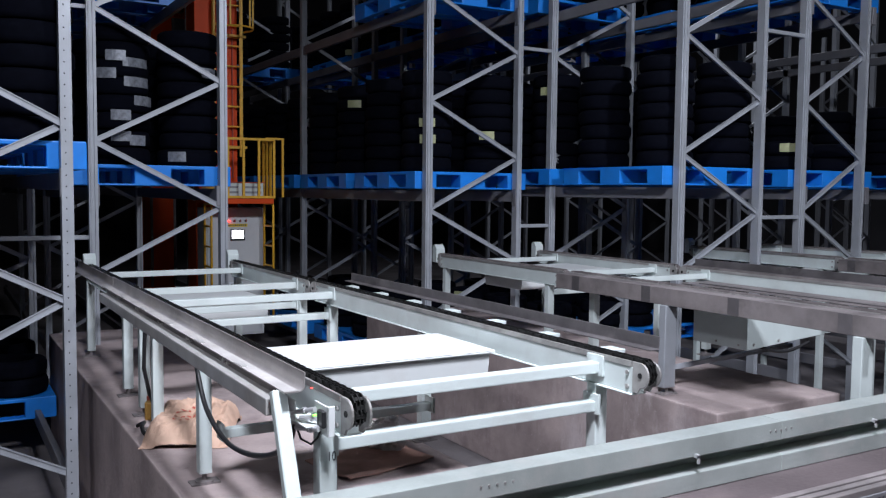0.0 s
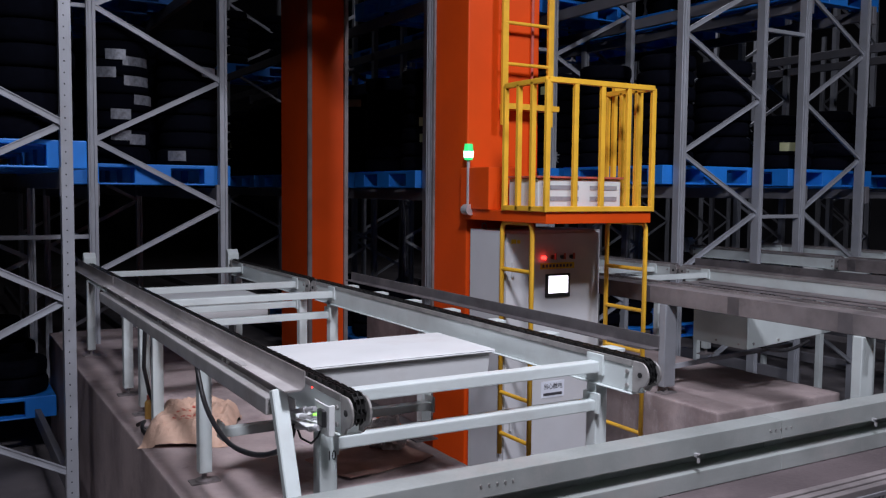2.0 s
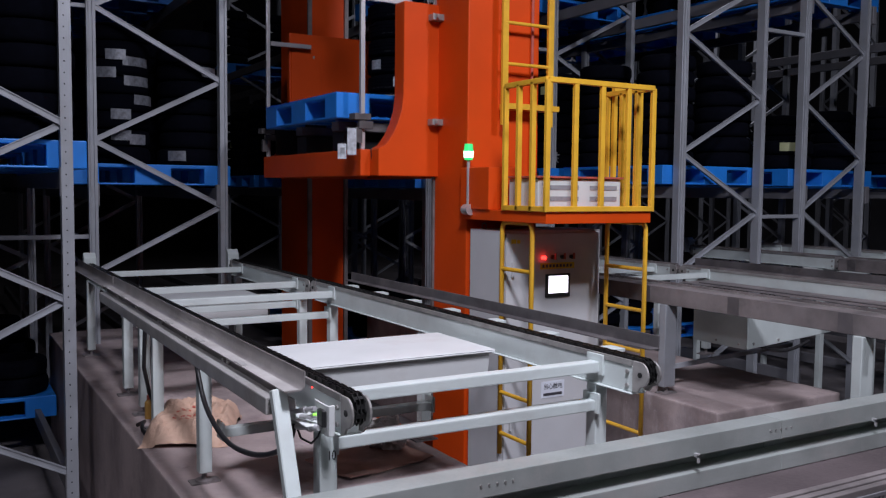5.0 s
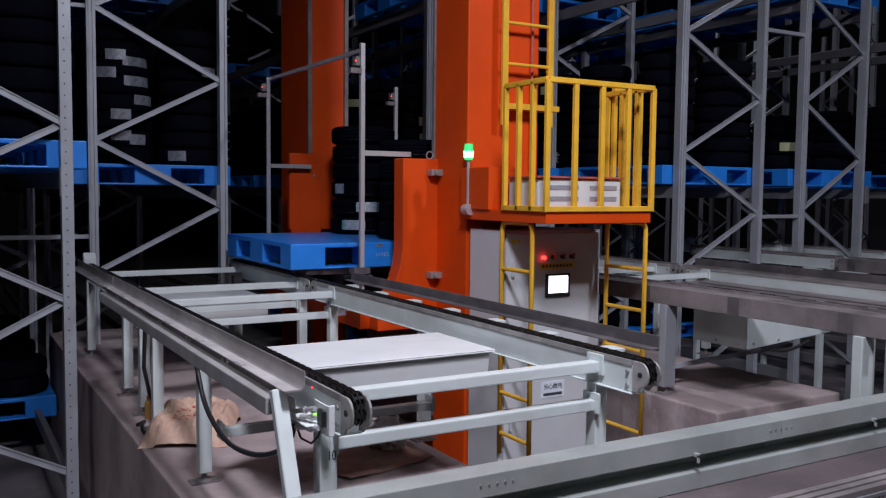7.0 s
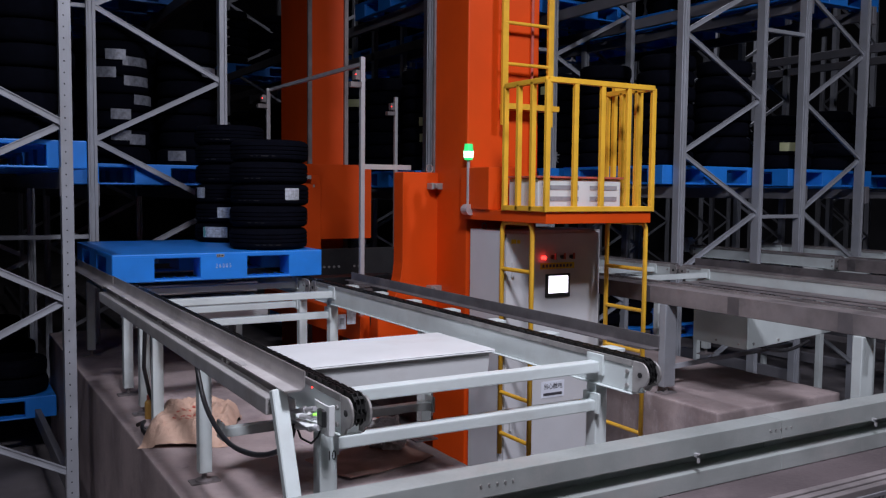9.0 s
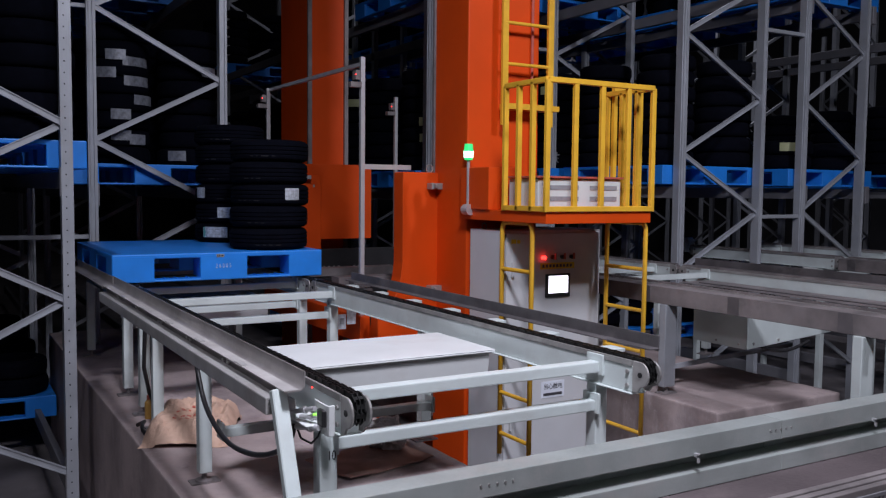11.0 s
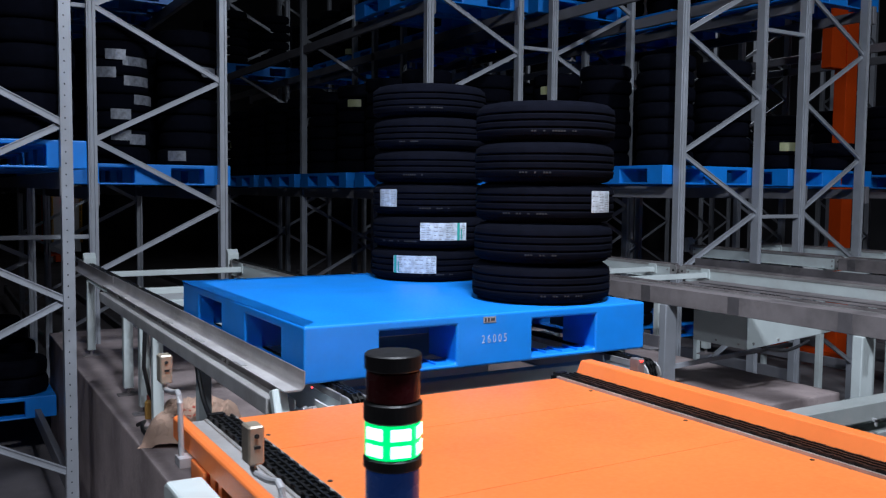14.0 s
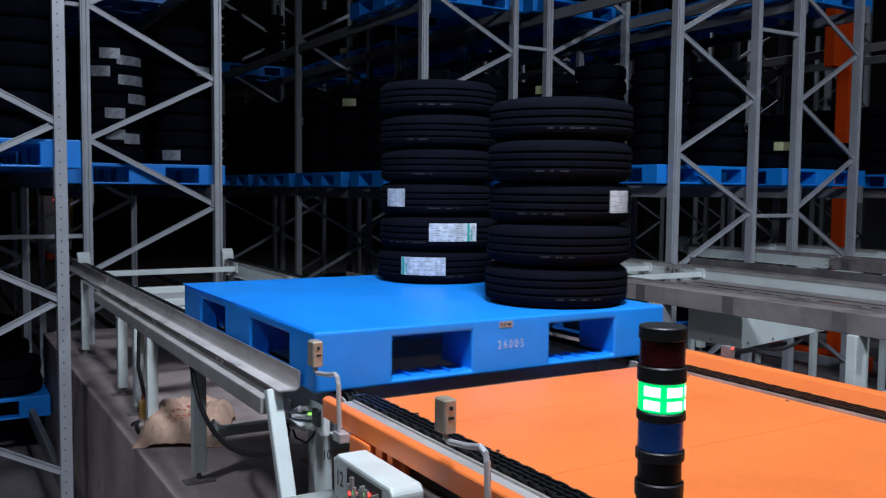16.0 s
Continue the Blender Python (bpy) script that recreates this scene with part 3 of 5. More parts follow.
def leg(x, y, top, base, parent, w=0.075, mat_=None):
    bm = bmesh.new()
    box(bm, x - w / 2, x + w / 2, y - 0.03, y + 0.03, base + 0.05, top)
    soften(bm, 0.005, 2)
    lg = part("leg", bm, mat_ or WHITE, parent)
    bm = bmesh.new()
    rod(bm, (x, y, base + 0.012), (x, y, base + 0.06), 0.012)
    rod(bm, (x, y, base), (x, y, base + 0.014), 0.045, 12)
    box(bm, x - 0.07, x + 0.07, y - 0.04, y + 0.04, base, base + 0.008)
    part("foot", bm, DULL, lg, "steel levelling foot")
    return lg


def conveyor(y0, y1, base, cross=(), legs=(), name="chain_conveyor", label="", xl=1.155, xr=2.395, cover=None, links=None):
    """Two chain beams with crossbars and legs."""
    cv = thing(name, label or "white painted steel chain conveyor with two black chains", "conveyor", "chain conveyors")
    for x, s in ((xl, 1), (xr, -1)):
        # the beam stands on the inner side of its chain for the left line, and carries the chain on its top
        a, b = x - 0.03, x + 0.03
        bm = bmesh.new()
        box(bm, a, b, y0 + 0.07, y1 - 0.07, ZC - 0.142, ZC - 0.036)
        box(bm, a - 0.012, b + 0.012, y0 + 0.07, y1 - 0.07, ZC - 0.148, ZC - 0.141)
        soften(bm, 0.003, 1)
        be = part("chain_beam", bm, WHITE, cv, "white steel beam under the chain")
        bm = bmesh.new()
        box(bm, a - 0.004, a + 0.006, y0 + 0.08, y1 - 0.08, ZC - 0.036, ZC - 0.014)
        box(bm, b - 0.006, b + 0.004, y0 + 0.08, y1 - 0.08, ZC - 0.036, ZC - 0.014)
        part("chain_guide", bm, STEEL, be, "bright steel chain guide")
        chain(y0, y1, x, cv, material=links)
        for ye, d in ((y0 + 0.07, -1), (y1 - 0.07, 1)):
            end_plate(a - 0.006, a + 0.003, ye, d, cv)
            end_plate(b - 0.003, b + 0.006, ye, d, cv)
            bm = bmesh.new()
            for zz in (ZC - 0.06, ZC - 0.115):
                for xx in (a - 0.008, b + 0.002):
                    rod(bm, (xx, ye - d * 0.03, zz), (xx + 0.006, ye - d * 0.03, zz), 0.009, 8)
            part("bolt", bm, STEEL, be)
    for y, z in cross:
        bm = bmesh.new()
        box(bm, xl + 0.03, xr - 0.03, y - 0.028, y + 0.028, z - 0.045, z)
        soften(bm, 0.005, 2)
        cb = part("crossbar", bm, WHITE, cv)
        for x in (xl + 0.036, xr - 0.036):
            solid("bracket", WHITE, (x - 0.006, x + 0.006, y - 0.05, y + 0.05, z - 0.055, z + 0.03), bevel=0.002, parent=cb)
    for x, y in legs:
        leg(x, y, ZC - 0.148, (base if y > 3.0 else 1.06) if 3.9 < y or y < 2.84 else -0.25, cv, 0.062)
    if cover:
        bm = bmesh.new()
        ya, yb, zt = cover
        box(bm, xl + 0.10, xr - 0.10, ya, yb, zt - 0.006, zt)
        box(bm, xl + 0.10, xr - 0.10, ya, ya + 0.004, zt - 0.014, zt - 0.006)
        o = [(ya + 0.014, zt - 0.006), (ya + 0.03, zt - 0.12)] + [(ya + 0.03 + 0.05 * (1 - math.cos(k * math.pi / 12)), zt - 0.12 - 0.05 * math.sin(k * math.pi / 12)) for k in range(1, 7)] + [(yb - 0.06, zt - 0.17), (yb - 0.02, zt - 0.006)]
        prism(bm, o, "x", xl + 0.12, xr - 0.12)
        soften(bm, 0.003, 1)
        part("motor_cover", bm, SHEET, cv, "white sheet steel cover over the drive")
    return cv


LX, RX = 1.155, 2.395
first = conveyor(2.49, 5.92, 0.78, cross=((2.78, ZC - 0.05), (2.80, ZC - 0.215), (5.55, ZC - 0.05), (5.62, ZC - 0.20), (4.17, 1.035)),
                 legs=((RX, 2.81), (LX - 0.055, 2.64), (RX, 5.62), (LX - 0.045, 4.17), (LX - 0.03, 5.62), (RX, 4.30), (LX - 0.03, 5.25)), cover=(3.43, 3.98, ZC - 0.103))
second = conveyor(5.98, 7.95, 0.78, cross=((6.25, ZC - 0.05), (6.25, ZC - 0.20), (7.6, ZC - 0.05)),
                  legs=((RX, 6.2), (LX - 0.02, 6.2), (RX, 7.8), (LX - 0.02, 7.8)), cover=(6.6, 7.3, ZC - 0.22),
                  label="white steel chain conveyor under the rack frame")
# end stops on the second conveyor
for x in (LX, RX):
    bm = bmesh.new()
    prism(bm, [(7.93, ZC - 0.10), (8.01, ZC - 0.10), (8.01, ZC + 0.07), (7.97, ZC + 0.085), (7.93, ZC + 0.04)], "x", x - 0.05, x + 0.05)
    soften(bm, 0.006, 2)
    part("end_stop", bm, WHITE, second, "white rounded end stop")


def guard_left():
    """A rounded steel angle beside the left chain, and the box beam below it."""
    g = thing("guide_rail", "bare steel side guide, a rounded angle beside the chain", "guide rail", "guide rails")
    bm = bmesh.new()
    o = [(1.03, 1.500)] + [(1.083 + 0.022 * math.sin(a), 1.522 - 0.022 * math.cos(a)) for a in np.linspace(0, math.pi / 2, 6)] + [(1.107, 1.568)]
    t = 0.005
    o2 = [(1.03, 1.500 + t)] + [(1.083 + (0.022 - t) * math.sin(a), 1.522 - (0.022 - t) * math.cos(a)) for a in np.linspace(0, math.pi / 2, 6)] + [(1.107 - t, 1.568)]
    o = [(0.925 * u, H + 0.925 * (v - H)) for u, v in o]
    o2 = [(0.925 * u, H + 0.925 * (v - H)) for u, v in o2]
    prism(bm, o + o2[::-1], "y", 2.62, 6.06)
    part("angle", bm, BARESTEEL, g, "bare rounded steel angle")
    bm = bmesh.new()
    prism(bm, [(u - 0.004, v - 0.004) for u, v in o + o2[::-1]], "y", 6.02, 7.6)
    part("angle", bm, BARESTEEL, g, "bare rounded steel angle")
    bm = bmesh.new()
    box(bm, 0.925, 0.99, 2.72, 6.0, 1.461, 1.519)
    soften(bm, 0.005, 2)
    part("beam", bm, ZINC, g, "grey box beam")
    # Added thin sheet over the angle's flange; its pale colour stands for light from above.
    solid("flange", FLANGE, (0.9535, 1.002, 2.63, 6.05, 1.5565, 1.5575), parent=g, label="thin pale sheet added to brighten the lower flange")
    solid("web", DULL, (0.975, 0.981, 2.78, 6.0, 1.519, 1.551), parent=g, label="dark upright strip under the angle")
    for k in range(6):
        y = 3.12 + 0.56 * k
        for dy in (-0.03, 0.03):
            bm = bmesh.new()
            rod(bm, (0.964, y + 0.2 + dy, 1.535), (0.976, y + 0.2 + dy, 1.535), 0.008, 6)
            part("bolt", bm, ZINC, g)
        solid("clip", ZINC, (0.956, 0.975, y - 0.05, y + 0.05, 1.5575, 1.5605), parent=g)
    return g


guard_left()


def guard_right():
    g = thing("guide_rail", "grimy dark steel side guide on white brackets", "guide rail", "guide rails")
    bm = bmesh.new()
    prism(bm, [(2.545, 1.548), (2.60, 1.548), (2.60, 1.606), (2.594, 1.606), (2.594, 1.554), (2.545, 1.554)], "y", 2.66, 5.75)
    soften(bm, 0.002, 1)
    part("angle", bm, GRIMY, g, "grimy steel angle")
    for k in range(7):
        y = 2.86 + 0.45 * k
        solid("bracket", WHITE, (2.435, 2.552, y - 0.045, y + 0.045, 1.517, 1.533), (2.435, 2.442, y - 0.045, y + 0.045, 1.42, 1.53), bevel=0.002, parent=g)


guard_right()


def far_line(xl, xr, y0, ym, base=0.78):
    a = conveyor(y0, ym, base, cross=((y0 + 0.6, ZC - 0.05), (ym - 0.3, ZC - 0.05)), xl=xl, xr=xr, legs=((xr, y0 + 1.1), (xl, ym - 0.3), (xr, ym - 0.3)),
                 label="grey white chain conveyor line beyond the crane aisle", links=DULL)
    b = conveyor(ym + 0.06, 7.95, base, cross=((ym + 0.35, ZC - 0.05), (7.6, ZC - 0.05), (ym + 0.35, ZC - 0.2)), xl=xl, xr=xr,
                 legs=((xl, ym + 0.3), (xr, ym + 0.3), (xl, 7.8), (xr, 7.8)), label="white chain conveyor section under a rack frame", links=DULL, cover=(6.6, 7.3, ZC - 0.1))
    for x in (xl, xr):
        bm = bmesh.new()
        prism(bm, [(7.93, ZC - 0.10), (8.01, ZC - 0.10), (8.01, ZC + 0.07), (7.97, ZC + 0.085), (7.93, ZC + 0.04)], "x", x - 0.05, x + 0.05)
        part("end_stop", bm, WHITE, b, "white rounded end stop")
    g = thing("guide_rail", "dusty steel side guide with a sloping lip beside the chain", "guide rail", "guide rails")
    bm = bmesh.new()
    x = xl - 0.16
    prism(bm, [(x, ZC - 0.14), (x + 0.05, ZC - 0.14), (x + 0.05, ZC - 0.032), (x + 0.122, ZC - 0.024), (x + 0.122, ZC - 0.018), (x + 0.006, ZC - 0.024), (x, ZC - 0.018)], "y", y0 + 0.3, ym)
    soften(bm, 0.003, 1)
    part("lip", bm, DULL, g)
    solid("dust_plate", DULL, (xl + 0.88, xr - 0.045, y0 + 0.3, ym - 0.35, ZC - 0.118, ZC - 0.112), bevel=0.002, parent=g, label="dusty brown steel plate between the chains")
    solid("plate_edge", GRIMY, (xl + 0.96, xl + 0.97, y0 + 0.3, ym - 0.5, ZC - 0.112, ZC - 0.103), parent=g)
    for k in range(4):
        solid("joint_plate", GRIMY, (x - 0.005, x - 0.001, y0 + 0.55 + 0.8 * k, y0 + 0.64 + 0.8 * k, ZC - 0.137, ZC - 0.022), parent=g, label="darker bolted joint plate")
    bm = bmesh.new()
    prism(bm, [(xr + 0.10, ZC - 0.02), (xr + 0.16, ZC - 0.02), (xr + 0.16, ZC + 0.05), (xr + 0.15, ZC + 0.05), (xr + 0.15, ZC - 0.01), (xr + 0.10, ZC - 0.01)], "y", y0 + 0.3, ym)
    box(bm, xr + 0.035, xr + 0.1, y0 + 0.3, ym, ZC - 0.03, ZC - 0.02)
    part("angle", bm, GRIMY, g, "grimy dark steel angle")
    for y in (4.50, 3.0) if xl < 5 else (4.6,):
        leg(xl - 0.13, y, ZC - 0.14, base if y > 3.9 else -0.25, g, 0.11, RACK if y > 4 else WHITE)
    return g


far_line(4.60, 5.88, 2.5, 5.75)
far_line(8.25, 9.50, 2.6, 5.75, -0.25)
# hanging drive box of the second line
bm = bmesh.new()
prism(bm, [(4.74, 1.14), (5.62, 1.20), (5.62, 1.40), (4.74, 1.41)], "y", 4.03, 4.52)
soften(bm, 0.004, 1)
db = tagged(new("drive_box", finish("drive_box", bm, WHITE)), "white sheet steel drive housing hung under the conveyor", "drive housing")
bm = bmesh.new()
tube(bm, [(4.9 + 0.05 * k, 4.05, 1.15 - 0.05 * math.sin(math.pi * k / 10)) for k in range(11)], 0.012)
part("cable", bm, BLACK, db, "black cable")
bm = bmesh.new()
for y, z in ((4.10, 1.17), (4.30, 1.17), (4.10, 1.37), (4.44, 1.37)):
    rod(bm, (4.732, y, z), (4.742, y, z), 0.008, 8)
for x, z in ((4.80, 1.18), (5.05, 1.19), (4.80, 1.38), (5.2, 1.38)):
    rod(bm, (x, 4.022, z), (x, 4.032, z), 0.008, 8)
part("bolt", bm, STEEL, db, "bolt heads")
bm = bmesh.new()
bar(bm, (4.60, 4.62, 0.93), (5.95, 4.62, 0.99), 0.03, 0.03)
tagged(new("tie_bar", finish("tie_bar", bm, RACK)), "thin grey steel tie bar between conveyor legs", "tie bar")


def details():
    """Sensors and cable at the near end of the first conveyor."""
    s = thing("sensor_head", "photo sensor with green light on a metal bracket", "sensor", at=pose(-0.034, 0.0, 0.012))
    bm = bmesh.new()
    box(bm, 1.05, 1.13, 2.60, 2.80, 1.425, 1.431)
    box(bm, 1.05, 1.056, 2.70, 2.80, 1.43, 1.495)
    box(bm, 1.104, 1.11, 2.55, 2.66, 1.40, 1.50)
    box(bm, 1.104, 1.13, 2.55, 2.556, 1.40, 1.50)
    soften(bm, 0.002, 1)
    part("bracket", bm, SHEET, s, "white folded sheet bracket")
    for a, b, r in (((1.048, 2.74, 1.445), (1.082, 2.60, 1.485), 0.008), ((1.058, 2.70, 1.405), (1.088, 2.58, 1.425), 0.010), ((1.04, 2.76, 1.405), (1.04, 2.76, 1.468), 0.006), ((1.055, 2.66, 1.448), (1.098, 2.60, 1.452), 0.008)):
        bm = bmesh.new()
        rod(bm, a, b, r, 12)
        mid = Vector(a).lerp(Vector(b), 0.55)
        rod(bm, mid, mid.lerp(Vector(b), 0.25), r * 1.5, 6)
        part("barrel", bm, CHROME, s, "chromed sensor barrel with a nut", False)
    bm = bmesh.new()
    box(bm, 1.088, 1.103, 2.555, 2.60, 1.43, 1.485)
    soften(bm, 0.003, 1)
    part("housing", bm, BLACK, s, "small dark sensor housing")
    bm = bmesh.new()
    tube(bm, [(1.06, 2.70, 1.40), (1.065, 2.68, 1.37), (1.085, 2.64, 1.36), (1.10, 2.62, 1.385), (1.105, 2.60, 1.42)], 0.004, 6)
    part("lead", bm, BLACK, s, "thin dark sensor lead", True)
    solid("led", GREENDOT, (1.0840, 1.0940, 2.616, 2.624, 1.4530, 1.4630), parent=s, label="lit green indicator")
    solid("led", REDDOT, (1.0930, 1.0970, 2.658, 2.662, 1.5380, 1.5420), parent=s, label="lit red indicator")
    c = thing("cable", "thick black cable hanging in a loop below the conveyor", "cable")
    bm = bmesh.new()
    key = [Vector(p) for p in ((1.06, 4.14, 1.44), (1.06, 4.10, 1.36), (1.06, 3.94, 1.20), (1.06, 3.64, 1.128), (1.06, 3.32, 1.155), (1.06, 3.04, 1.23), (1.05, 2.84, 1.33), (1.04, 2.77, 1.41), (1.04, 2.76, 1.42))]
    pts = []
    for a, b, c_, d in zip(key, key[1:], key[2:], key[3:]):
        for i in range(5):
            u = i / 5
            pts.append(0.5 * (2 * b + (c_ - a) * u + (2 * a - 5 * b + 4 * c_ - d) * u * u + (3 * b - a - 3 * c_ + d) * u ** 3))
    tube(bm, pts, 0.011, 8)
    part("sheath", bm, BLACK, c, smooth=True)
    bm = bmesh.new()
    tube(bm, [(1.08, 5.35 + 0.01 * k, 1.42 - 0.06 * k) for k in range(6)] + [(1.12, 5.45, 0.95), (1.18, 5.5, 0.82)], 0.012)
    part("sheath", bm, BLACK, c, smooth=True)
    # bag, bottle, cardboard, wrap on the plinth
    bag = thing("paper_bag", "crumpled brown paper sack with red print lying on the plinth", "bag", at=pose(1.29, 5.08, 0.78, 0, 0, -24))

    def sack(x, y):
        e = min(1.0, max(0.0, 1 - (abs(x) ** 5 + abs(y) ** 5) ** 0.2 * 0.98) / 0.25) ** 0.5
        nz = noise.fractal(Vector((x * 2.6, y * 2.6, 3)), 1.0, 2.0, 5) + 0.9 * abs(noise.noise(Vector((x * 3.1, y * 2.3, 9))))
        return Vector((x * 0.24 + 0.03 * noise.noise(Vector((y * 2, x, 5))), y * 0.34 + 0.03 * noise.noise(Vector((x * 2, y, 1))), 0.004 + e * max(0.06, 0.12 + 0.035 * nz) * (0.9 + 0.25 * y)))

    bm = bmesh.new()
    bmesh.ops.create_grid(bm, x_segments=44, y_segments=44, size=1)
    for v in bm.verts:
        v.co = sack(v.co.x, v.co.y)
    part("sack", bm, PAPER, bag, smooth=False)
    bm = bmesh.new()
    for j in range(4):
        for i in range(6):
            x, y = -0.42 + 0.14 * i + 0.02 * j, -0.35 + 0.16 * j
            w = rnd.uniform(0.05, 0.10)
            q = [sack(x, y), sack(x + w, y), sack(x + w, y + 0.045), sack(x, y + 0.045)]
            bm.faces.new([bm.verts.new(p + Vector((0, 0, 0.004))) for p in q])
    tagged(part("print", bm, REDPRINT, bag), "unreadable red print bars", kind="stuff")
    b = thing("bottle", "small yellow plastic bottle with a red cap", "bottle", at=pose(1.13, 5.50, 0.78))
    bm = bmesh.new()
    rod(bm, (0, 0, 0), (0, 0, 0.10), 0.028, 14)
    rod(bm, (0, 0, 0.10), (0, 0, 0.12), 0.028, 14, 0.013)
    part("body", bm, OCHRE, b, smooth=False)
    bm = bmesh.new()
    rod(bm, (0, 0, 0.12), (0, 0, 0.145), 0.016, 12)
    part("cap", bm, REDPRINT, b, "red cap")
    bm = bmesh.new()
    tube(bm, [(1.02 + 0.02 * math.sin(k), 5.3 - 0.05 * k, 0.80 + 0.05 * math.sin(k * 0.5)) for k in range(9)], 0.012)
    tagged(new("hose", finish("hose", bm, BLACK, True)), "short grey hose end lying beside the sack", "hose")
    cb = thing("cardboard", "flattened red brown cardboard lying on the plinth", "cardboard", at=pose(1.95, 4.08, 0.783, 0, 0, 12))
    bm = bmesh.new()
    bmesh.ops.create_grid(bm, x_segments=14, y_segments=10, size=1)
    for v in bm.verts:
        v.co = Vector((v.co.x * 0.27, v.co.y * 0.2, 0.004 + 0.02 * max(0, noise.noise(Vector((v.co.x * 1.4, v.co.y * 1.7, 2)))) + 0.03 * max(0, v.co.x - 0.6)))
    r = bmesh.ops.extrude_face_region(bm, geom=bm.faces[:])
    bmesh.ops.translate(bm, verts=[v for v in r["geom"] if isinstance(v, bmesh.types.BMVert)], vec=(0, 0, 0.005))
    part("sheet", bm, CARD, cb)
    fl = thing("plastic_wrap", "crumpled clear plastic wrap on the cardboard", "plastic wrap", at=pose(2.12, 4.22, 0.80))
    bm = bmesh.new()
    bmesh.ops.create_icosphere(bm, subdivisions=4, radius=0.1)
    for v in bm.verts:
        v.co *= 1 + 0.6 * noise.noise(v.co * 14) + 0.3 * noise.noise(v.co * 31)
        v.co.z = max(v.co.z * 0.9 + 0.07, -0.01)
    part("sheet", bm, FILM, fl)
    words("leg_mark", "10", 0.045, DARKINK, first, pose(LX - 0.045, 2.609, 1.33, 90), 0.7)
    # side brace leg and tray below the near end
    sl = thing("support_leg", "slanted grey white steel support leg under the side guide", "support")
    bm = bmesh.new()
    bar(bm, (0.957, 2.695, 1.548), (0.957, 2.488, 1.06), 0.05, 0.036)
    soften(bm, 0.004, 1)
    part("strut", bm, WHITE, sl)
    solid("foot_plate", DULL, (0.91, 1.00, 2.438, 2.538, 1.06, 1.07), parent=sl)


details()


# ---- shuttle track ----
def track():
    for yf, lab in ((2.36, "pale grey aluminium shuttle rail with two flanges, dusty on top"), (1.02, "pale grey aluminium shuttle rail on the slab")):
        r = thing("shuttle_rail", lab, "rail", "shuttle rails")
        x0 = -9.0
        while x0 < 20:
            x1 = x0 + 3.0
            bm = bmesh.new()
            zt = 1.27
            # flat top, upper flange, recessed web, lower flange
            o = [(yf, zt - 0.078), (yf, zt), (yf + 0.105, zt), (yf + 0.105, zt - 0.208), (yf - 0.004, zt - 0.208), (yf - 0.004, zt - 0.140), (yf + 0.088, zt - 0.136), (yf + 0.088, zt - 0.082)]
            prism(bm, o, "x", x0, x1 - 0.002)
            soften(bm, 0.003, 2)
            part("rail_length", bm, RAIL, r)
            bm = bmesh.new()
            for xx in (x1 - 0.35, x1 - 1.75):
                for k in range(5):
                    for zz in (zt - 0.035, zt - 0.16):
                        rod(bm, (xx + 0.28 + 0.032 * k, yf - 0.003, zz), (xx + 0.28 + 0.032 * k, yf + 0.002, zz), 0.0042, 8)
            tagged(part("bolt", bm, STEEL, r), "row of small bolt heads", kind="stuff")
            x0 = x1
        for k in range(12):
            x = -3 + 1.1 * k
            solid("clamp", CHROME, (x, x + 0.012, yf - 0.02, yf, 1.19, 1.205), (x, x + 0.012, yf - 0.02, yf - 0.014, 1.17, 1.20), parent=r)
    bmx = thing("cable_tray", "grey cable duct with open slots beside the rail", "cable duct")
    for k, y in enumerate((2.06, 2.01, 1.96)):
        solid("rib", DULL, (-6, 16, y, y + 0.03, 1.06, 1.10 + 0.004 * k), bevel=0.003, parent=bmx)
    bm = bmesh.new()
    x = 1.2
    while x < 5.5:
        box(bm, x, x + 0.008, 1.86, 1.865, 1.06, 1.13)
        x += 0.024
    box(bm, 1.2, 5.5, 1.858, 1.867, 1.125, 1.137)
    part("slotted_wall", bm, BEAMGREY, bmx)


RAIL = mat("brushed_aluminium", (0.42, 0.46, 0.445), 0.36, 0.25, 0.2, 4, 80, 0.12, (0.50, 0.48, 0.46), 0.75)
track()


# ---- stacker crane: base frame at its near mast, travels along y ----
def ladder(parent, x, y0, y1, z0, z1, step=0.28, along="y", r=0.017, hoop=True):
    ld = solid("ladder", YELLOW, parent=parent)
    bm = bmesh.new()
    if along == "y":
        a, b = (x, y0), (x, y1)
    else:
        a, b = (y0, x), (y1, x)
    if hoop:
        q = 0.05
        pts = [(*a, z0), (*a, z1 - q)]
        for k in range(1, 5):
            an = math.pi / 2 * k / 4
            u = q * (1 - math.cos(an))
            f = u / abs(y1 - y0)
            pts.append((a[0] + (b[0] - a[0]) * f, a[1] + (b[1] - a[1]) * f, z1 - q + q * math.sin(an)))
        pts += [(a[0] + b[0] - p[0], a[1] + b[1] - p[1], p[2]) for p in pts[::-1]]
        tube(bm, pts, r, 10)
    else:
        for p in (a, b):
            box(bm, p[0] - 0.025, p[0] + 0.025, p[1] - 0.012, p[1] + 0.012, z0, z1)
    part("side_rail", bm, YELLOW, ld, smooth=hoop)
    z = z0 + 0.15
    while z < z1 - 0.1:
        bm = bmesh.new()
        rod(bm, (*a, z), (*b, z), r * 0.85, 10)
        part("rung", bm, YELLOW, ld)
        z += step
    return ld


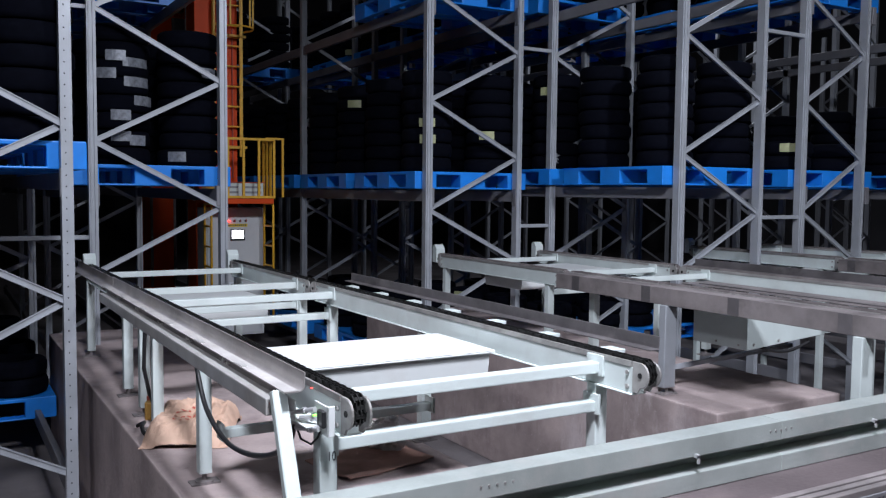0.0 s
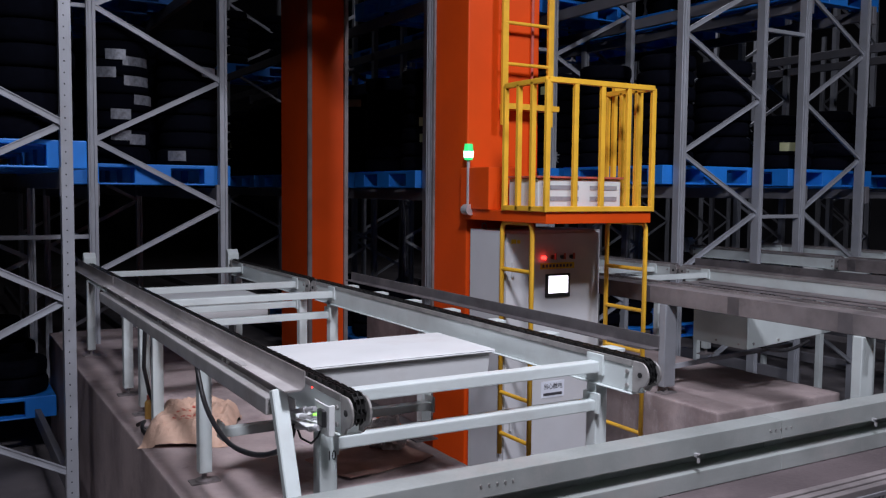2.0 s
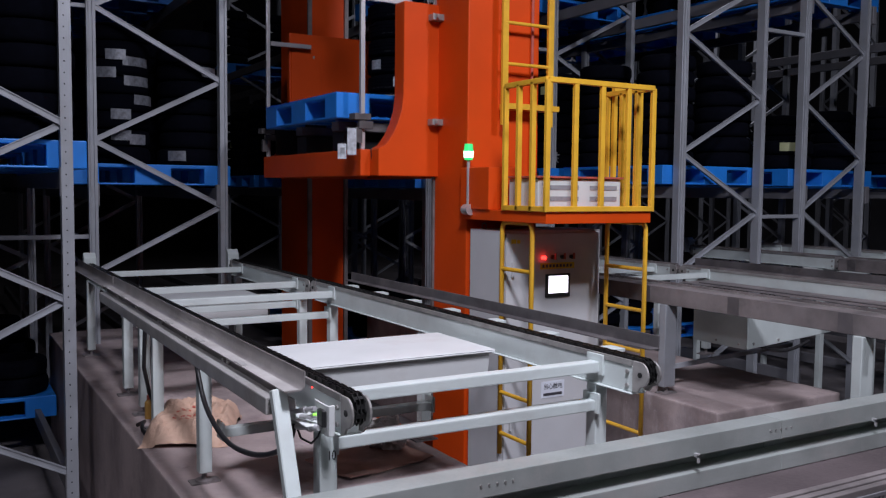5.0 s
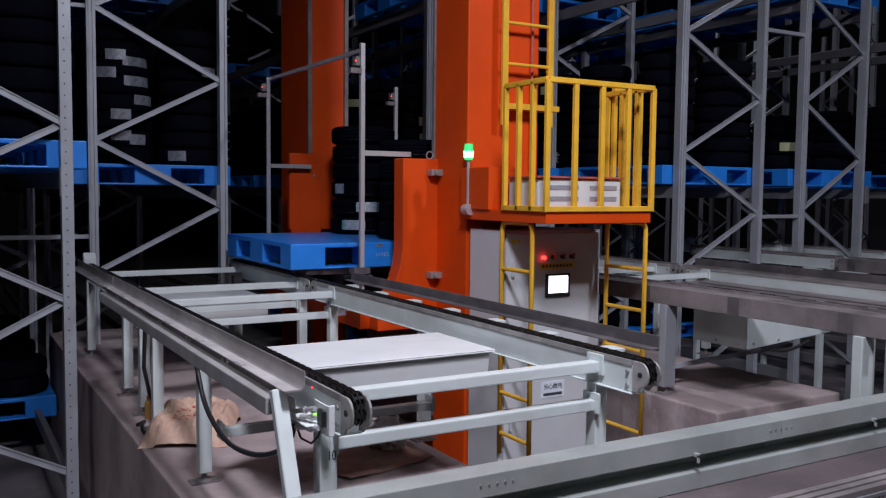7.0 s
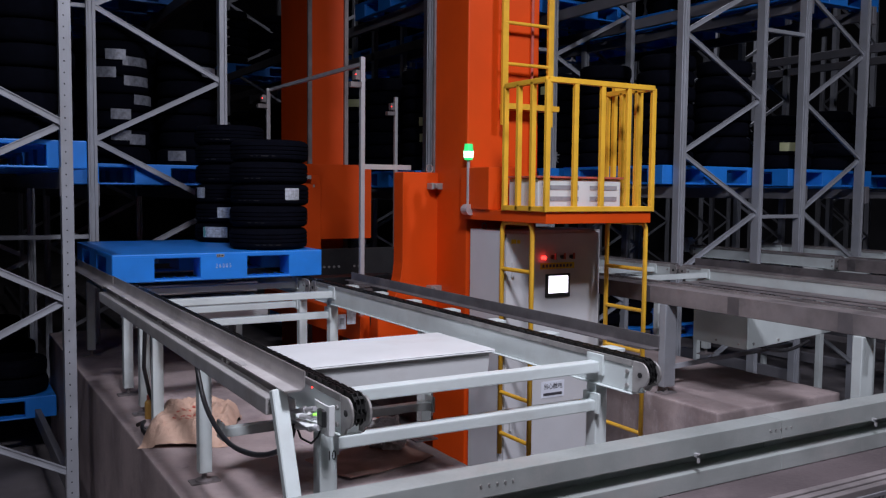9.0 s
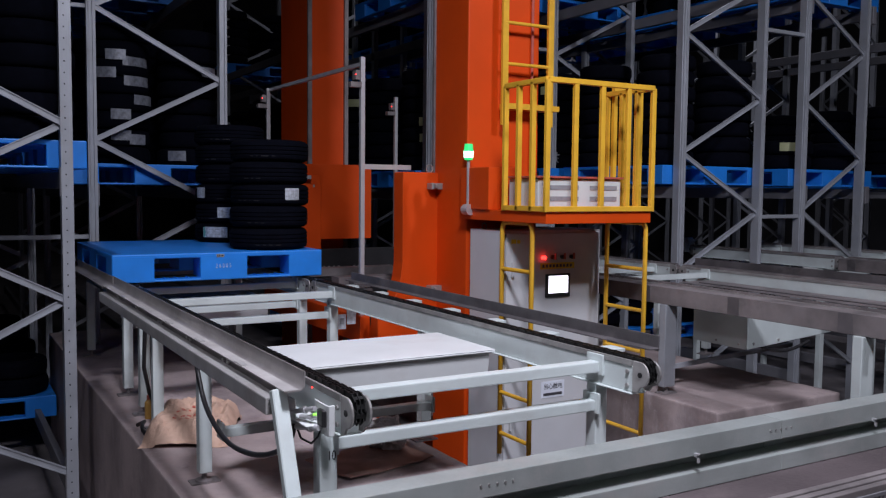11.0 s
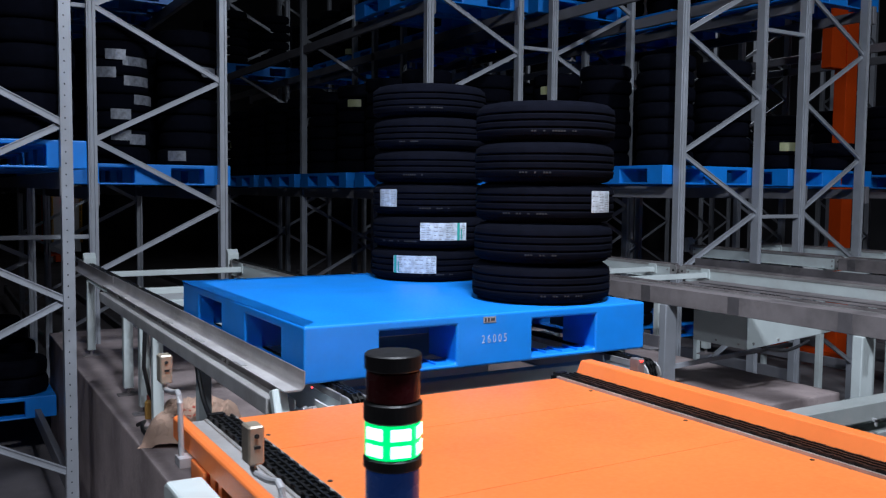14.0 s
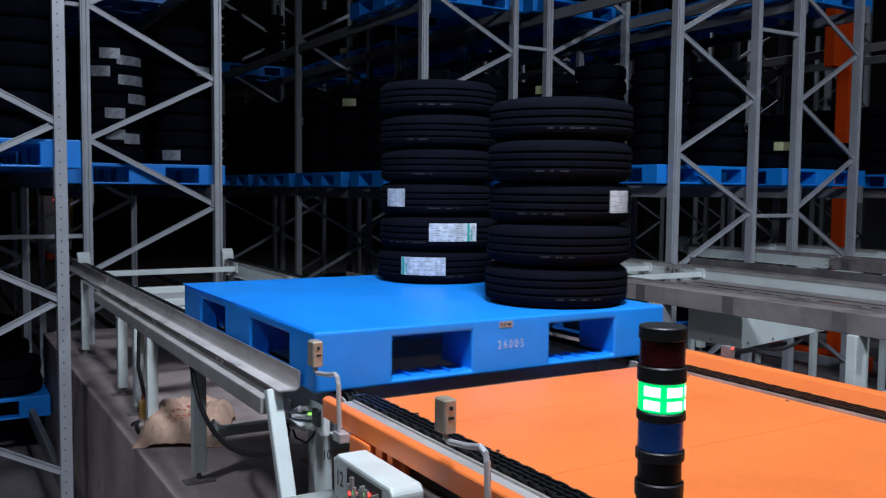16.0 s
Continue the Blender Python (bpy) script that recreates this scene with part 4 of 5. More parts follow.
def crane():
    cr = thing("stacker_crane", "orange twin-mast stacker crane with yellow cage and grey cabinet", "stacker crane")
    # masts
    for n, (xa, xb, ya, yb) in enumerate(((3.42, 4.06, 5.52, 6.0), (3.44, 3.87, 8.72, 9.55))):
        bm = bmesh.new()
        box(bm, xa, xb, ya, yb, -0.2, 11.5)
        soften(bm, 0.012, 2)
        ms = part("mast", bm, ORANGE, cr, "orange welded box mast")
        bm = bmesh.new()
        for x in (xa - 0.012, xb - 0.03):
            y = yb if n == 0 else ya - 0.03
            box(bm, x, x + 0.042, y, y + 0.03, 0.4, 11.4)
        part("guide_track", bm, DULL, ms, "dark steel guide track")
    solid("base_beam", ORANGE, (3.52, 3.95, 5.0, 9.9, -0.3, -0.1), bevel=0.01, parent=cr)
    bm = bmesh.new()
    for y in (5.2, 9.6):
        rod(bm, (3.40, y, -0.24), (3.46, y, -0.24), 0.11, 24)
    part("wheel", bm, STEEL, cr, "steel travelling wheel")
    # cabinet
    cx0, cx1, cy0, cy1, cz0, cz1 = 3.43, 4.32, 5.05, 5.48, 0.02, 1.92
    cab = solid("cabinet", CABINET, (cx0, cx1, cy0 + 0.02, cy1, cz0, cz1), bevel=0.006, parent=cr, label="light grey sheet steel control cabinet")
    solid("cabinet_door", CABINET, (cx0 + 0.03, cx1 - 0.02, cy0, cy0 + 0.019, cz0 + 0.03, cz1 - 0.02), bevel=0.006, parent=cab)
    f = cy0 - 0.001
    scr = solid("screen_frame", BLACK, (3.80, 4.02, f - 0.012, f, 1.435, 1.605), bevel=0.004, parent=cab, label="black touch panel frame")
    solid("screen", SCREEN, (3.822, 3.998, f - 0.014, f - 0.0125, 1.465, 1.59), parent=scr, label="lit white touch screen")
    sg = solid("sign", SIGNYELLOW, (3.755, 4.06, f - 0.003, f, 1.64, 1.685), parent=cab, label="yellow strip sign")
    bm = bmesh.new()
    for k in range(9):
        box(bm, 3.77 + 0.031 * k, 3.79 + 0.031 * k, f - 0.0045, f - 0.003, 1.652, 1.674)
    part("sign_print", bm, DARKINK, sg)
    for k in range(4):
        bm = bmesh.new()
        x = 3.775 + 0.085 * k
        rod(bm, (x, f, 1.725), (x, f - 0.03, 1.725), 0.013 if k == 0 else 0.016, 14)
        part("button", bm, REDDOT if k == 0 else BLACK, cab, "lit red lamp button" if k == 0 else "dark selector knob", True)
        if k:
            solid("knob_flag", REDPRINT, (x - 0.004, x + 0.004, f - 0.045, f - 0.03, 1.71, 1.755), parent=cab)
    sg = solid("sign", INK, (3.78, 3.99, f - 0.003, f, 0.70, 0.82), parent=cab, label="white warning sign")
    words("sign_text", "\u5f53\u5fc3\u89e6\u7535", 0.046, DARKINK, sg, pose(3.885, f - 0.0042, 0.78, 90), 0.95)
    solid("sign_line", DARKINK, (3.80, 3.97, f - 0.0045, f - 0.003, 0.715, 0.735), parent=sg)
    solid("sign", SIGNYELLOW, (3.50, 3.54, f - 0.003, f, 1.83, 1.86), (3.55, 3.575, f - 0.003, f, 1.83, 1.855), parent=cab, label="small yellow sticker")
    for x in (3.50, 4.26):
        bm = bmesh.new()
        tube(bm, [(x + 0.02 * math.cos(a), 5.4, cz1 + 0.02 + 0.022 * math.sin(a)) for a in np.linspace(0, 6.28, 13)], 0.005, 6)
        part("lifting_eye", bm, STEEL, cab)
    for z in (1.60, 1.05, 0.50):
        solid("hinge", CABINET, (3.50, 3.515, f - 0.02, f, z, z + 0.1), parent=cab)
    # platform and cage
    px0, px1, py0, py1, pz = 3.385, 4.28, 4.50, 5.53, 2.065
    pl = solid("platform", ORANGE, (px0, px1, py0, py1, pz - 0.075, pz), bevel=0.004, parent=cr, label="orange maintenance platform")
    solid("platform_box", ORANGE, (3.37, 3.60, 5.15, 5.53, pz, pz + 0.30), bevel=0.006, parent=pl)
    cg = solid("cage", YELLOW, parent=cr, label="yellow guard cage")
    ct = pz + 0.84
    for a, b in (((px0, py0), (px1, py0)), ((px0, py0), (px0, 4.97)), ((px1, py0), (px1, 4.97))):
        for z in (pz + 0.02, ct):
            bm = bmesh.new()
            bar(bm, (*a, z), (*b, z), 0.035, 0.035)
            soften(bm, 0.003, 1)
            part("cage_rail", bm, YELLOW, cg)
    posts = [(px0 + (px1 - px0) * k / 4, py0) for k in range(5)] + [(px0, py0 + 0.47 * k / 3) for k in range(1, 4)] + [(px1, py0 + 0.47 * k / 3) for k in range(1, 4)]
    for x, y in posts:
        bm = bmesh.new()
        bar(bm, (x, y, pz), (x, y, ct), 0.035, 0.03, (0, 1, 0))
        soften(bm, 0.003, 1)
        part("cage_bar", bm, YELLOW, cg)
    for x in (4.324, 4.571):
        solid("gate_bar", YELLOW, (x - 0.016, x + 0.016, 4.93, 4.96, 2.080, 2.933), parent=cg)
    solid("gate_bar", YELLOW, (4.308, 4.587, 4.93, 4.96, 2.933, 2.963), parent=cg)
    ac = solid("ventilation_unit", WHITE, (3.48, 4.20, 4.72, 5.06, pz + 0.004, pz + 0.22), bevel=0.012, parent=cr, label="white box unit with grilles in the cage")
    for x in (3.58, 3.92):
        for z in (pz + 0.07, pz + 0.145):
            solid("grille", INKGREY, (x, x + 0.24, 4.716, 4.719, z, z + 0.03), parent=ac)
    solid("unit_lid", REDPRINT, (3.46, 4.22, 4.70, 5.08, pz + 0.222, pz + 0.236), bevel=0.003, parent=ac, label="dark red lid edge")
    ladder(cr, 3.425, 4.70, 5.05, 0.35, 1.985, 0.29)
    ladder(cr, 4.285, 4.55, 4.95, 0.35, 1.985, 0.29)
    # mast ladder with safety hoops
    ml = ladder(cr, 5.42, 3.675, 4.09, pz + 0.62, 9.5, 0.30, "x", 0.016, False)
    solid("bracket", YELLOW, (3.70, 4.17, 5.40, 5.52, pz + 0.74, pz + 0.78), parent=ml)
    solid("bracket", YELLOW, (3.70, 4.17, 5.40, 5.52, pz + 2.4, pz + 2.44), parent=ml)
    for k in range(7):
        z = 4.55 + 0.75 * k
        bm = bmesh.new()
        tube(bm, [(3.735, 5.42, z)] + [(3.935 + 0.26 * math.cos(a), 5.22 + 0.42 * -math.sin(a) * 0.8, z) for a in np.linspace(math.pi, 0, 11)] + [(4.135, 5.42, z)], 0.014, 6)
        part("hoop", bm, YELLOW, ml)
    for xx, yy in ((3.68, 5.15), (3.935, 4.885), (4.19, 5.15), (3.79, 4.95), (4.08, 4.95)):
        solid("hoop_strap", YELLOW, (xx - 0.012, xx + 0.012, yy - 0.005, yy + 0.005, 4.55, 9.05), parent=ml)
    # beacon
    bm = bmesh.new()
    rod(bm, (3.37, 5.42, 2.045), (3.37, 5.42, 2.42), 0.012)
    rod(bm, (3.37, 5.38, 2.06), (3.37, 5.46, 2.06), 0.04, 14)
    bc = part("beacon_stem", bm, CHROME, cr, "bright beacon stem")
    bm = bmesh.new()
    rod(bm, (3.37, 5.42, 2.42), (3.37, 5.42, 2.49), 0.030, 18, 0.036)
    rod(bm, (3.37, 5.42, 2.49), (3.37, 5.42, 2.535), 0.034, 18, 0.028)
    part("beacon_lens", bm, GREENGLOW, bc, "lit green beacon lens", False)
    bm = bmesh.new()
    rod(bm, (3.37, 5.42, 2.435), (3.37, 5.42, 2.482), 0.0345, 18, 0.0375)
    part("beacon_core", bm, WHITEGLOW, bc, "bright beacon core")
    bm = bmesh.new()
    tube(bm, [(3.98, 5.50, pz + 0.3), (3.98, 5.50, 4.6)], 0.012, 8)
    part("conduit", bm, REDPRINT, cr)
    return cr


def nearer(ob, k):
    """Draw a thing's meshes in towards the eye point by the factor k, keeping its outline."""
    m = Matrix.Translation((0, 0, H)) @ Matrix.Scale(k, 4) @ Matrix.Translation((0, 0, -H))
    for o in ob.children_recursive:
        if o.matrix_basis == Matrix():
            o.data.transform(m)
        else:
            o.matrix_basis = m @ o.matrix_basis


main_crane = crane()
nearer(main_crane, 0.955)


FORKS = []


def carriage():
    """The lifting carriage at its lowest stop; its origin lies on the pit floor."""
    ca = thing("lifting_carriage", "orange lifting carriage with fork and silver sensor posts", "carriage")
    zf = 1.0
    for x, w in ((2.92, 0.10), (4.02, 0.10)):
        solid("side_beam", ORANGE, (x, x + w, 6.30, 8.62, zf - 0.02, zf + 0.19), bevel=0.008, parent=ca)
    solid("end_beam", ORANGE, (3.02, 4.02, 6.30, 6.42, zf - 0.018, zf + 0.188), bevel=0.006, parent=ca)
    solid("end_beam", ORANGE, (3.02, 4.02, 8.50, 8.62, zf - 0.018, zf + 0.188), bevel=0.006, parent=ca)
    for ya, yb in ((6.43, 6.62), (8.30, 8.49)):
        solid("cover_plate", BLACK, (3.02, 4.02, ya, yb, zf + 0.05, zf + 0.12), parent=ca)
    for y in (6.85, 7.7):
        solid("fork_body", BLACK, (3.02, 4.0, y, y + 0.24, zf + 0.10, zf + 0.36), bevel=0.004, parent=ca, label="dark telescopic fork body")
        FORKS.append(solid("fork_tip", DULL, (2.99, 3.98, y + 0.03, y + 0.19, zf + 0.37, zf + 0.446), bevel=0.003, parent=ca, label="dark sliding fork"))
    fp = solid("fork_housing", BLACK, (3.00, 4.44, 8.46, 8.495, 1.21, 1.58), bevel=0.004, parent=ca, label="black fork drive housing with bolt heads")
    for k in range(7):
        bm = bmesh.new()
        rod(bm, (3.51 + 0.055 * k + (0.12 if k > 3 else 0), 8.45, 1.39), (3.51 + 0.055 * k + (0.12 if k > 3 else 0), 8.462, 1.39), 0.013, 10)
        part("bolt", bm, STEEL, fp)
    # guide plates at the masts
    for ya, yb, d in ((6.04, 6.30, 1), (8.62, 8.70, -1)):
        bm = bmesh.new()
        o = [(3.0, zf - 0.02), (3.545, zf - 0.02), (3.545, zf + 1.34), (3.215, zf + 1.34), (3.215, zf + 0.62), (3.20, zf + 0.50), (3.165, zf + 0.39), (3.12, zf + 0.30), (3.06, zf + 0.22), (3.0, zf + 0.19)]
        prism(bm, o, "y", ya + 0.10 if d > 0 else ya, yb)
        soften(bm, 0.006, 1)
        gp = part("guide_plate", bm, ORANGE, ca, "orange guide plate")
        for z in (zf + 0.35, zf + 1.17):
            solid("roller_bracket", STEEL, (3.43, 3.57, ya + 0.02, ya + 0.10, z + 0.035, z + 0.085), (3.45, 3.47, ya - 0.01, ya + 0.02, z + 0.045, z + 0.075), bevel=0.004, parent=gp)
        bm = bmesh.new()
        tube(bm, [(3.48 + 0.03 * math.cos(a), ya + 0.15, zf + 1.37 + 0.03 * math.sin(a)) for a in np.linspace(0, 6.28, 13)], 0.006, 6)
        part("lifting_eye", bm, STEEL, gp)
    solid("back_plate", ORANGE, (3.20, 4.13, 8.63, 8.70, zf + 0.67, zf + 1.46), bevel=0.006, parent=ca)
    solid("label_plate", LABEL, (2.793, 2.869, 6.266, 6.272, 1.141, 1.347), parent=ca, label="white upright label plate")
    lp = solid("label_plate", LABEL, (2.713, 2.784, 6.266, 6.272, 1.107, 1.224), parent=ca, label="white printed label plate")
    solid("label_print", INKGREY, (2.733, 2.769, 6.263, 6.266, 1.147, 1.194), parent=lp)
    bm = bmesh.new()
    tube(bm, [(3.01, 6.28, zf + 0.19), (3.01, 6.27, zf + 0.14), (3.015, 6.275, zf + 0.09), (3.02, 6.295, zf + 0.07)], 0.014, 8)
    part("cable_tail", bm, BLACK, ca, "black cable end")
    # sensor gantry
    for x, y in ((2.965, 6.37), (2.945, 8.55), (4.38, 8.55)):
        ps = solid("sensor_post", CHROME, (x - 0.018, x + 0.018, y - 0.018, y + 0.018, zf + 0.19, zf + 2.24 if y < 7 else zf + 2.20), bevel=0.003, parent=ca, label="slotted silver aluminium post")
        solid("sensor", DULL, (x - 0.11, x - 0.018, y - 0.03, y + 0.03, zf + 2.00, zf + 2.04), (x - 0.07, x - 0.03, y - 0.03, y + 0.03, zf + 2.06, zf + 2.13), parent=ps)
        solid("sensor", GRIMY, (x - 0.09, x + 0.05, y - 0.06, y + 0.05, zf + 0.42, zf + 0.47), (x - 0.05, x + 0.07, y - 0.06, y - 0.02, zf + 0.35, zf + 0.41), (x - 0.07, x - 0.02, y - 0.05, y, zf + 0.24, zf + 0.36), bevel=0.003, parent=ps)
        solid("led", REDDOT, (x - 0.075, x - 0.068, y - 0.034, y - 0.03, zf + 2.09, zf + 2.10), parent=ps, label="lit red indicator")
    solid("gantry_bar", CHROME, (2.95, 2.98, 6.38, 8.54, zf + 2.17, zf + 2.20), parent=ca)
    solid("gantry_bar", CHROME, (2.98, 3.40, 6.355, 6.385, zf + 1.36, zf + 1.40), parent=ca)
    solid("gantry_bar", CHROME, (2.97, 3.40, 8.535, 8.565, zf + 1.30, zf + 1.34), parent=ca)
    return ca


lift = carriage()
nearer(lift, 0.926)

# the crane of the aisle beyond
other_crane = thing("stacker_crane", "orange stacker crane mast in the far aisle", "stacker crane")
bm = bmesh.new()
box(bm, 0.74, 0.98, 0, 0.2, -0.25, 11)
soften(bm, 0.012, 2)
part("mast", bm, ORANGE, other_crane)
solid("base_beam", ORANGE, (0.62, 0.8, -0.5, 4, -0.25, -0.05), parent=other_crane)
solid("carriage", ORANGE, (0.42, 0.735, 0.02, 0.18, 3.95, 6.2), bevel=0.01, parent=other_crane)


# ---- rail shuttle, at rest in its final place ----
def shuttle():
    sh = thing("rail_shuttle", "orange flat rail shuttle with two chains and a signal tower", "rail shuttle")
    y0, y1, zt = 0.72, 2.45, 1.558
    for ya, yb in ((y0, 1.578), (1.580, 2.077), (2.079, y1 - 0.03)):
        solid("deck_plate", DECK, (1.20, 2.345, ya, yb, zt - 0.03, zt - 0.012), bevel=0.0015, parent=sh)
    solid("chassis", ORANGE, (1.16, 2.42, y0, y1 - 0.05, zt - 0.20, zt - 0.035), bevel=0.006, parent=sh)
    for xa, s in ((1.04, 1), (2.42, -1)):
        bm = bmesh.new()
        o = [(xa, zt - 0.062), (xa + 0.034, zt - 0.062), (xa + 0.034, zt - 0.004), (xa + 0.026, zt + 0.002), (xa + 0.01, zt + 0.002), (xa, zt - 0.004)] if s > 0 else \
            [(xa + 0.02, zt - 0.14), (xa + 0.10, zt - 0.14), (xa + 0.10, zt + 0.03), (xa + 0.085, zt + 0.04), (xa + 0.04, zt + 0.04), (xa + 0.02, zt - 0.002)]
        prism(bm, o, "y", y0, y1 + (0.03 if s > 0 else -0.02))
        soften(bm, 0.003, 1)
        part("side_beam", bm, DECK, sh, "orange side beam")
    for x in (1.157, 2.39):
        bm = bmesh.new()
        n = int((y1 - y0) / 0.0305)
        for i in range(n):
            y = y0 + 0.0305 * i
            w = 0.030 if i % 2 else 0.026
            for sx in (-w, -w / 3, w / 3, w):
                box(bm, x + sx - 0.003, x + sx + 0.003, y - 0.017, y + 0.017, zt - 0.02, zt + 0.004)
            box(bm, x - w, x + w, y - 0.006, y + 0.006, zt - 0.016, zt)
        for i in range(1, 6):
            a = math.pi * i / 6
            yy, zz = y1 - 0.01 + 0.035 * math.sin(a), zt - 0.045 + 0.037 * math.cos(a)
            box(bm, x - 0.022, x + 0.022, yy - 0.012, yy + 0.012, zz - 0.012, zz + 0.012)
        part("chain", bm, CHAIN, sh, "black roller chain")
        solid("chain_guide", STEEL, (x + 0.036, x + 0.044, y0, y1 - 0.03, zt - 0.03, zt - 0.004), (x - 0.044, x - 0.036, y0, y1 - 0.03, zt - 0.03, zt - 0.004), parent=sh)
    bm = bmesh.new()
    for k in range(4):
        for x in (1.225, 2.325):
            rod(bm, (x, 0.95 + 0.42 * k, zt - 0.012), (x, 0.95 + 0.42 * k, zt - 0.0105), 0.006, 8)
    part("screw", bm, BLACK, sh)
    # lower side: black duct and wheel box
    solid("strip", ZINC, (1.078, 1.118, y0, y1 - 0.02, zt - 0.05, zt - 0.010), parent=sh, label="pale steel strip beside the chain")
    for k, z in enumerate((zt - 0.125, zt - 0.165)):
        solid("extrusion", ZINC, (1.06, 1.10, 0.9, 2.02, z - 0.03, z), bevel=0.004, parent=sh, label="aluminium profile")
    solid("duct", BLACK, (1.10, 1.15, 0.8, 2.4, zt - 0.24, zt - 0.062), parent=sh)
    for ya, yb in ((2.08, 2.12), (2.02, 2.05)):
        solid("gusset", DECK, (1.045, 1.10, ya, yb, zt - 0.20, zt - 0.062), bevel=0.003, parent=sh)
    solid("skirt", DECK, (1.03, 1.10, 0.9, 1.78, zt - 0.27, zt - 0.205), bevel=0.004, parent=sh)
    for y in (2.40, 1.07):
        bm = bmesh.new()
        for x in (1.35, 2.25):
            rod(bm, (x, y - 0.03 + 0.04, 1.352), (x, y + 0.05 + 0.03, 1.352), 0.08, 24)
        part("wheel", bm, DULL, sh, "steel track wheel")
    solid("corner_block", DECK, (1.035, 1.10, 2.14, 2.27, zt - 0.15, zt - 0.064), bevel=0.006, parent=sh)
    # sensors on bent stems
    for y, z in ((2.487, 1.655), (1.706, 1.643)):
        x = 1.02
        bm = bmesh.new()
        tube(bm, [(x, y, z), (x, y, z - 0.012), (x, y - 0.02, z - 0.018), (x, y - 0.10, z - 0.008), (x, y - 0.15, z + 0.004), (x, y - 0.168, z - 0.004), (x, y - 0.175, z - 0.02), (x, y - 0.185, z - 0.17)], 0.0075, 10)
        box(bm, x - 0.012, x + 0.03, y - 0.215, y - 0.165, z - 0.185, z - 0.16)
        st = part("sensor_stem", bm, CHROME, sh, "bent steel sensor stem")
        bm = bmesh.new()
        box(bm, 1.003, 1.037, y - 0.024, y + 0.024, z, z + 0.08)
        soften(bm, 0.004, 1)
        sb = part("sensor", bm, BRASSY, st, "small brass-coloured photo sensor")
        bm = bmesh.new()
        rod(bm, (1.02, y - 0.027, z + 0.06), (1.02, y - 0.0235, z + 0.06), 0.005, 8)
        box(bm, 1.014, 1.028, y - 0.0265, y - 0.0235, z + 0.034, z + 0.040)
        part("sensor_screw", bm, HOLE, sb)
    for y in (2.02,):
        solid("sensor", DULL, (2.50, 2.53, y + 0.16, y + 0.20, 1.585, 1.64), bevel=0.003, parent=sh)
        solid("led", REDDOT, (2.51, 2.52, y + 0.157, y + 0.16, 1.63, 1.636), parent=sh, label="lit red indicator")
    # control box
    bm = bmesh.new()
    prism(bm, [(1.83, 1.36), (2.17, 1.36), (2.18, 1.465), (2.15, 1.482), (1.84, 1.482), (1.825, 1.465)], "x", 0.945, 1.034)
    soften(bm, 0.008, 2)
    cbx = part("control_box", bm, WHITE, sh, "white control box with lit terminals")
    solid("terminal_window", BLACK, (0.942, 0.946, 1.88, 2.08, 1.375, 1.465), parent=cbx)
    for k in range(5):
        solid("terminal_led", GREENDOT if k % 2 else REDDOT, (0.938, 0.942, 2.05 - 0.028 * k, 2.058 - 0.028 * k, 1.40 + 0.008 * k, 1.407 + 0.008 * k), parent=cbx, label="lit terminal light")
    bm = bmesh.new()
    for k in range(14):
        y = 1.89 + 0.013 * k
        box(bm, 0.936, 0.942, y, y + rnd.uniform(0.004, 0.010), 1.385 + rnd.uniform(0, 0.03), 1.42 + rnd.uniform(0, 0.035))
    part("terminal_block", bm, STEEL, cbx)
    words("box_number", "12", 0.06, DARKINK, cbx, pose(0.944, 2.13, 1.42, 90, 0, -90), 0.8)
    solid("box_bracket", STEEL, (1.034, 1.06, 1.85, 2.10, 1.38, 1.41), parent=cbx)
    # signal tower
    tx, ty = 0.96, 0.965
    bm = bmesh.new()
    rod(bm, (tx, ty, 1.0), (tx, ty, 1.74), 0.034, 28)
    tw = part("tower_tube", bm, BLACK, sh, "black signal tower stem", True)
    solid("tower_arm", STEEL, (0.90, 1.13, 0.93, 1.0, 0.995, 1.01), (1.115, 1.13, 0.93, 1.0, 0.99, 1.40), parent=tw)
    for z0, z1, m_, lab, r in ((1.735, 1.760, BLACK, "", 0.037), (1.760, 1.792, BLACK, "", 0.033), (1.792, 1.809, BLACK, "", 0.037),
                               (1.809, 1.854, BLUELENS, "blue signal lens", 0.034), (1.854, 1.869, BLACK, "", 0.037),
                               (1.869, 1.913, GREENGLOW, "lit green signal lens", 0.035), (1.913, 1.938, BLACK, "", 0.037),
                               (1.938, 1.977, REDLENS, "unlit dark red signal lens", 0.034), (1.977, 1.998, BLACK, "", 0.036)):
        bm = bmesh.new()
        rod(bm, (tx, ty, z0), (tx, ty, z1), r, 32)
        soften(bm, 0.002, 1)
        part("tower_segment", bm, m_, tw, lab)
    for a in (-158, -100, -42):
        for z in (1.873, 1.894):
            bm = bmesh.new()
            m = Matrix.Translation((tx, ty, 0)) @ Matrix.Rotation(radians(a), 4, "Z")
            box(bm, 0.0335, 0.0352, -0.013, 0.013, z, z + 0.015, m)
            soften(bm, 0.004, 2)
            part("tower_led", bm, WHITEGLOW, tw, "bright light cell")
    return sh


rgv = shuttle()


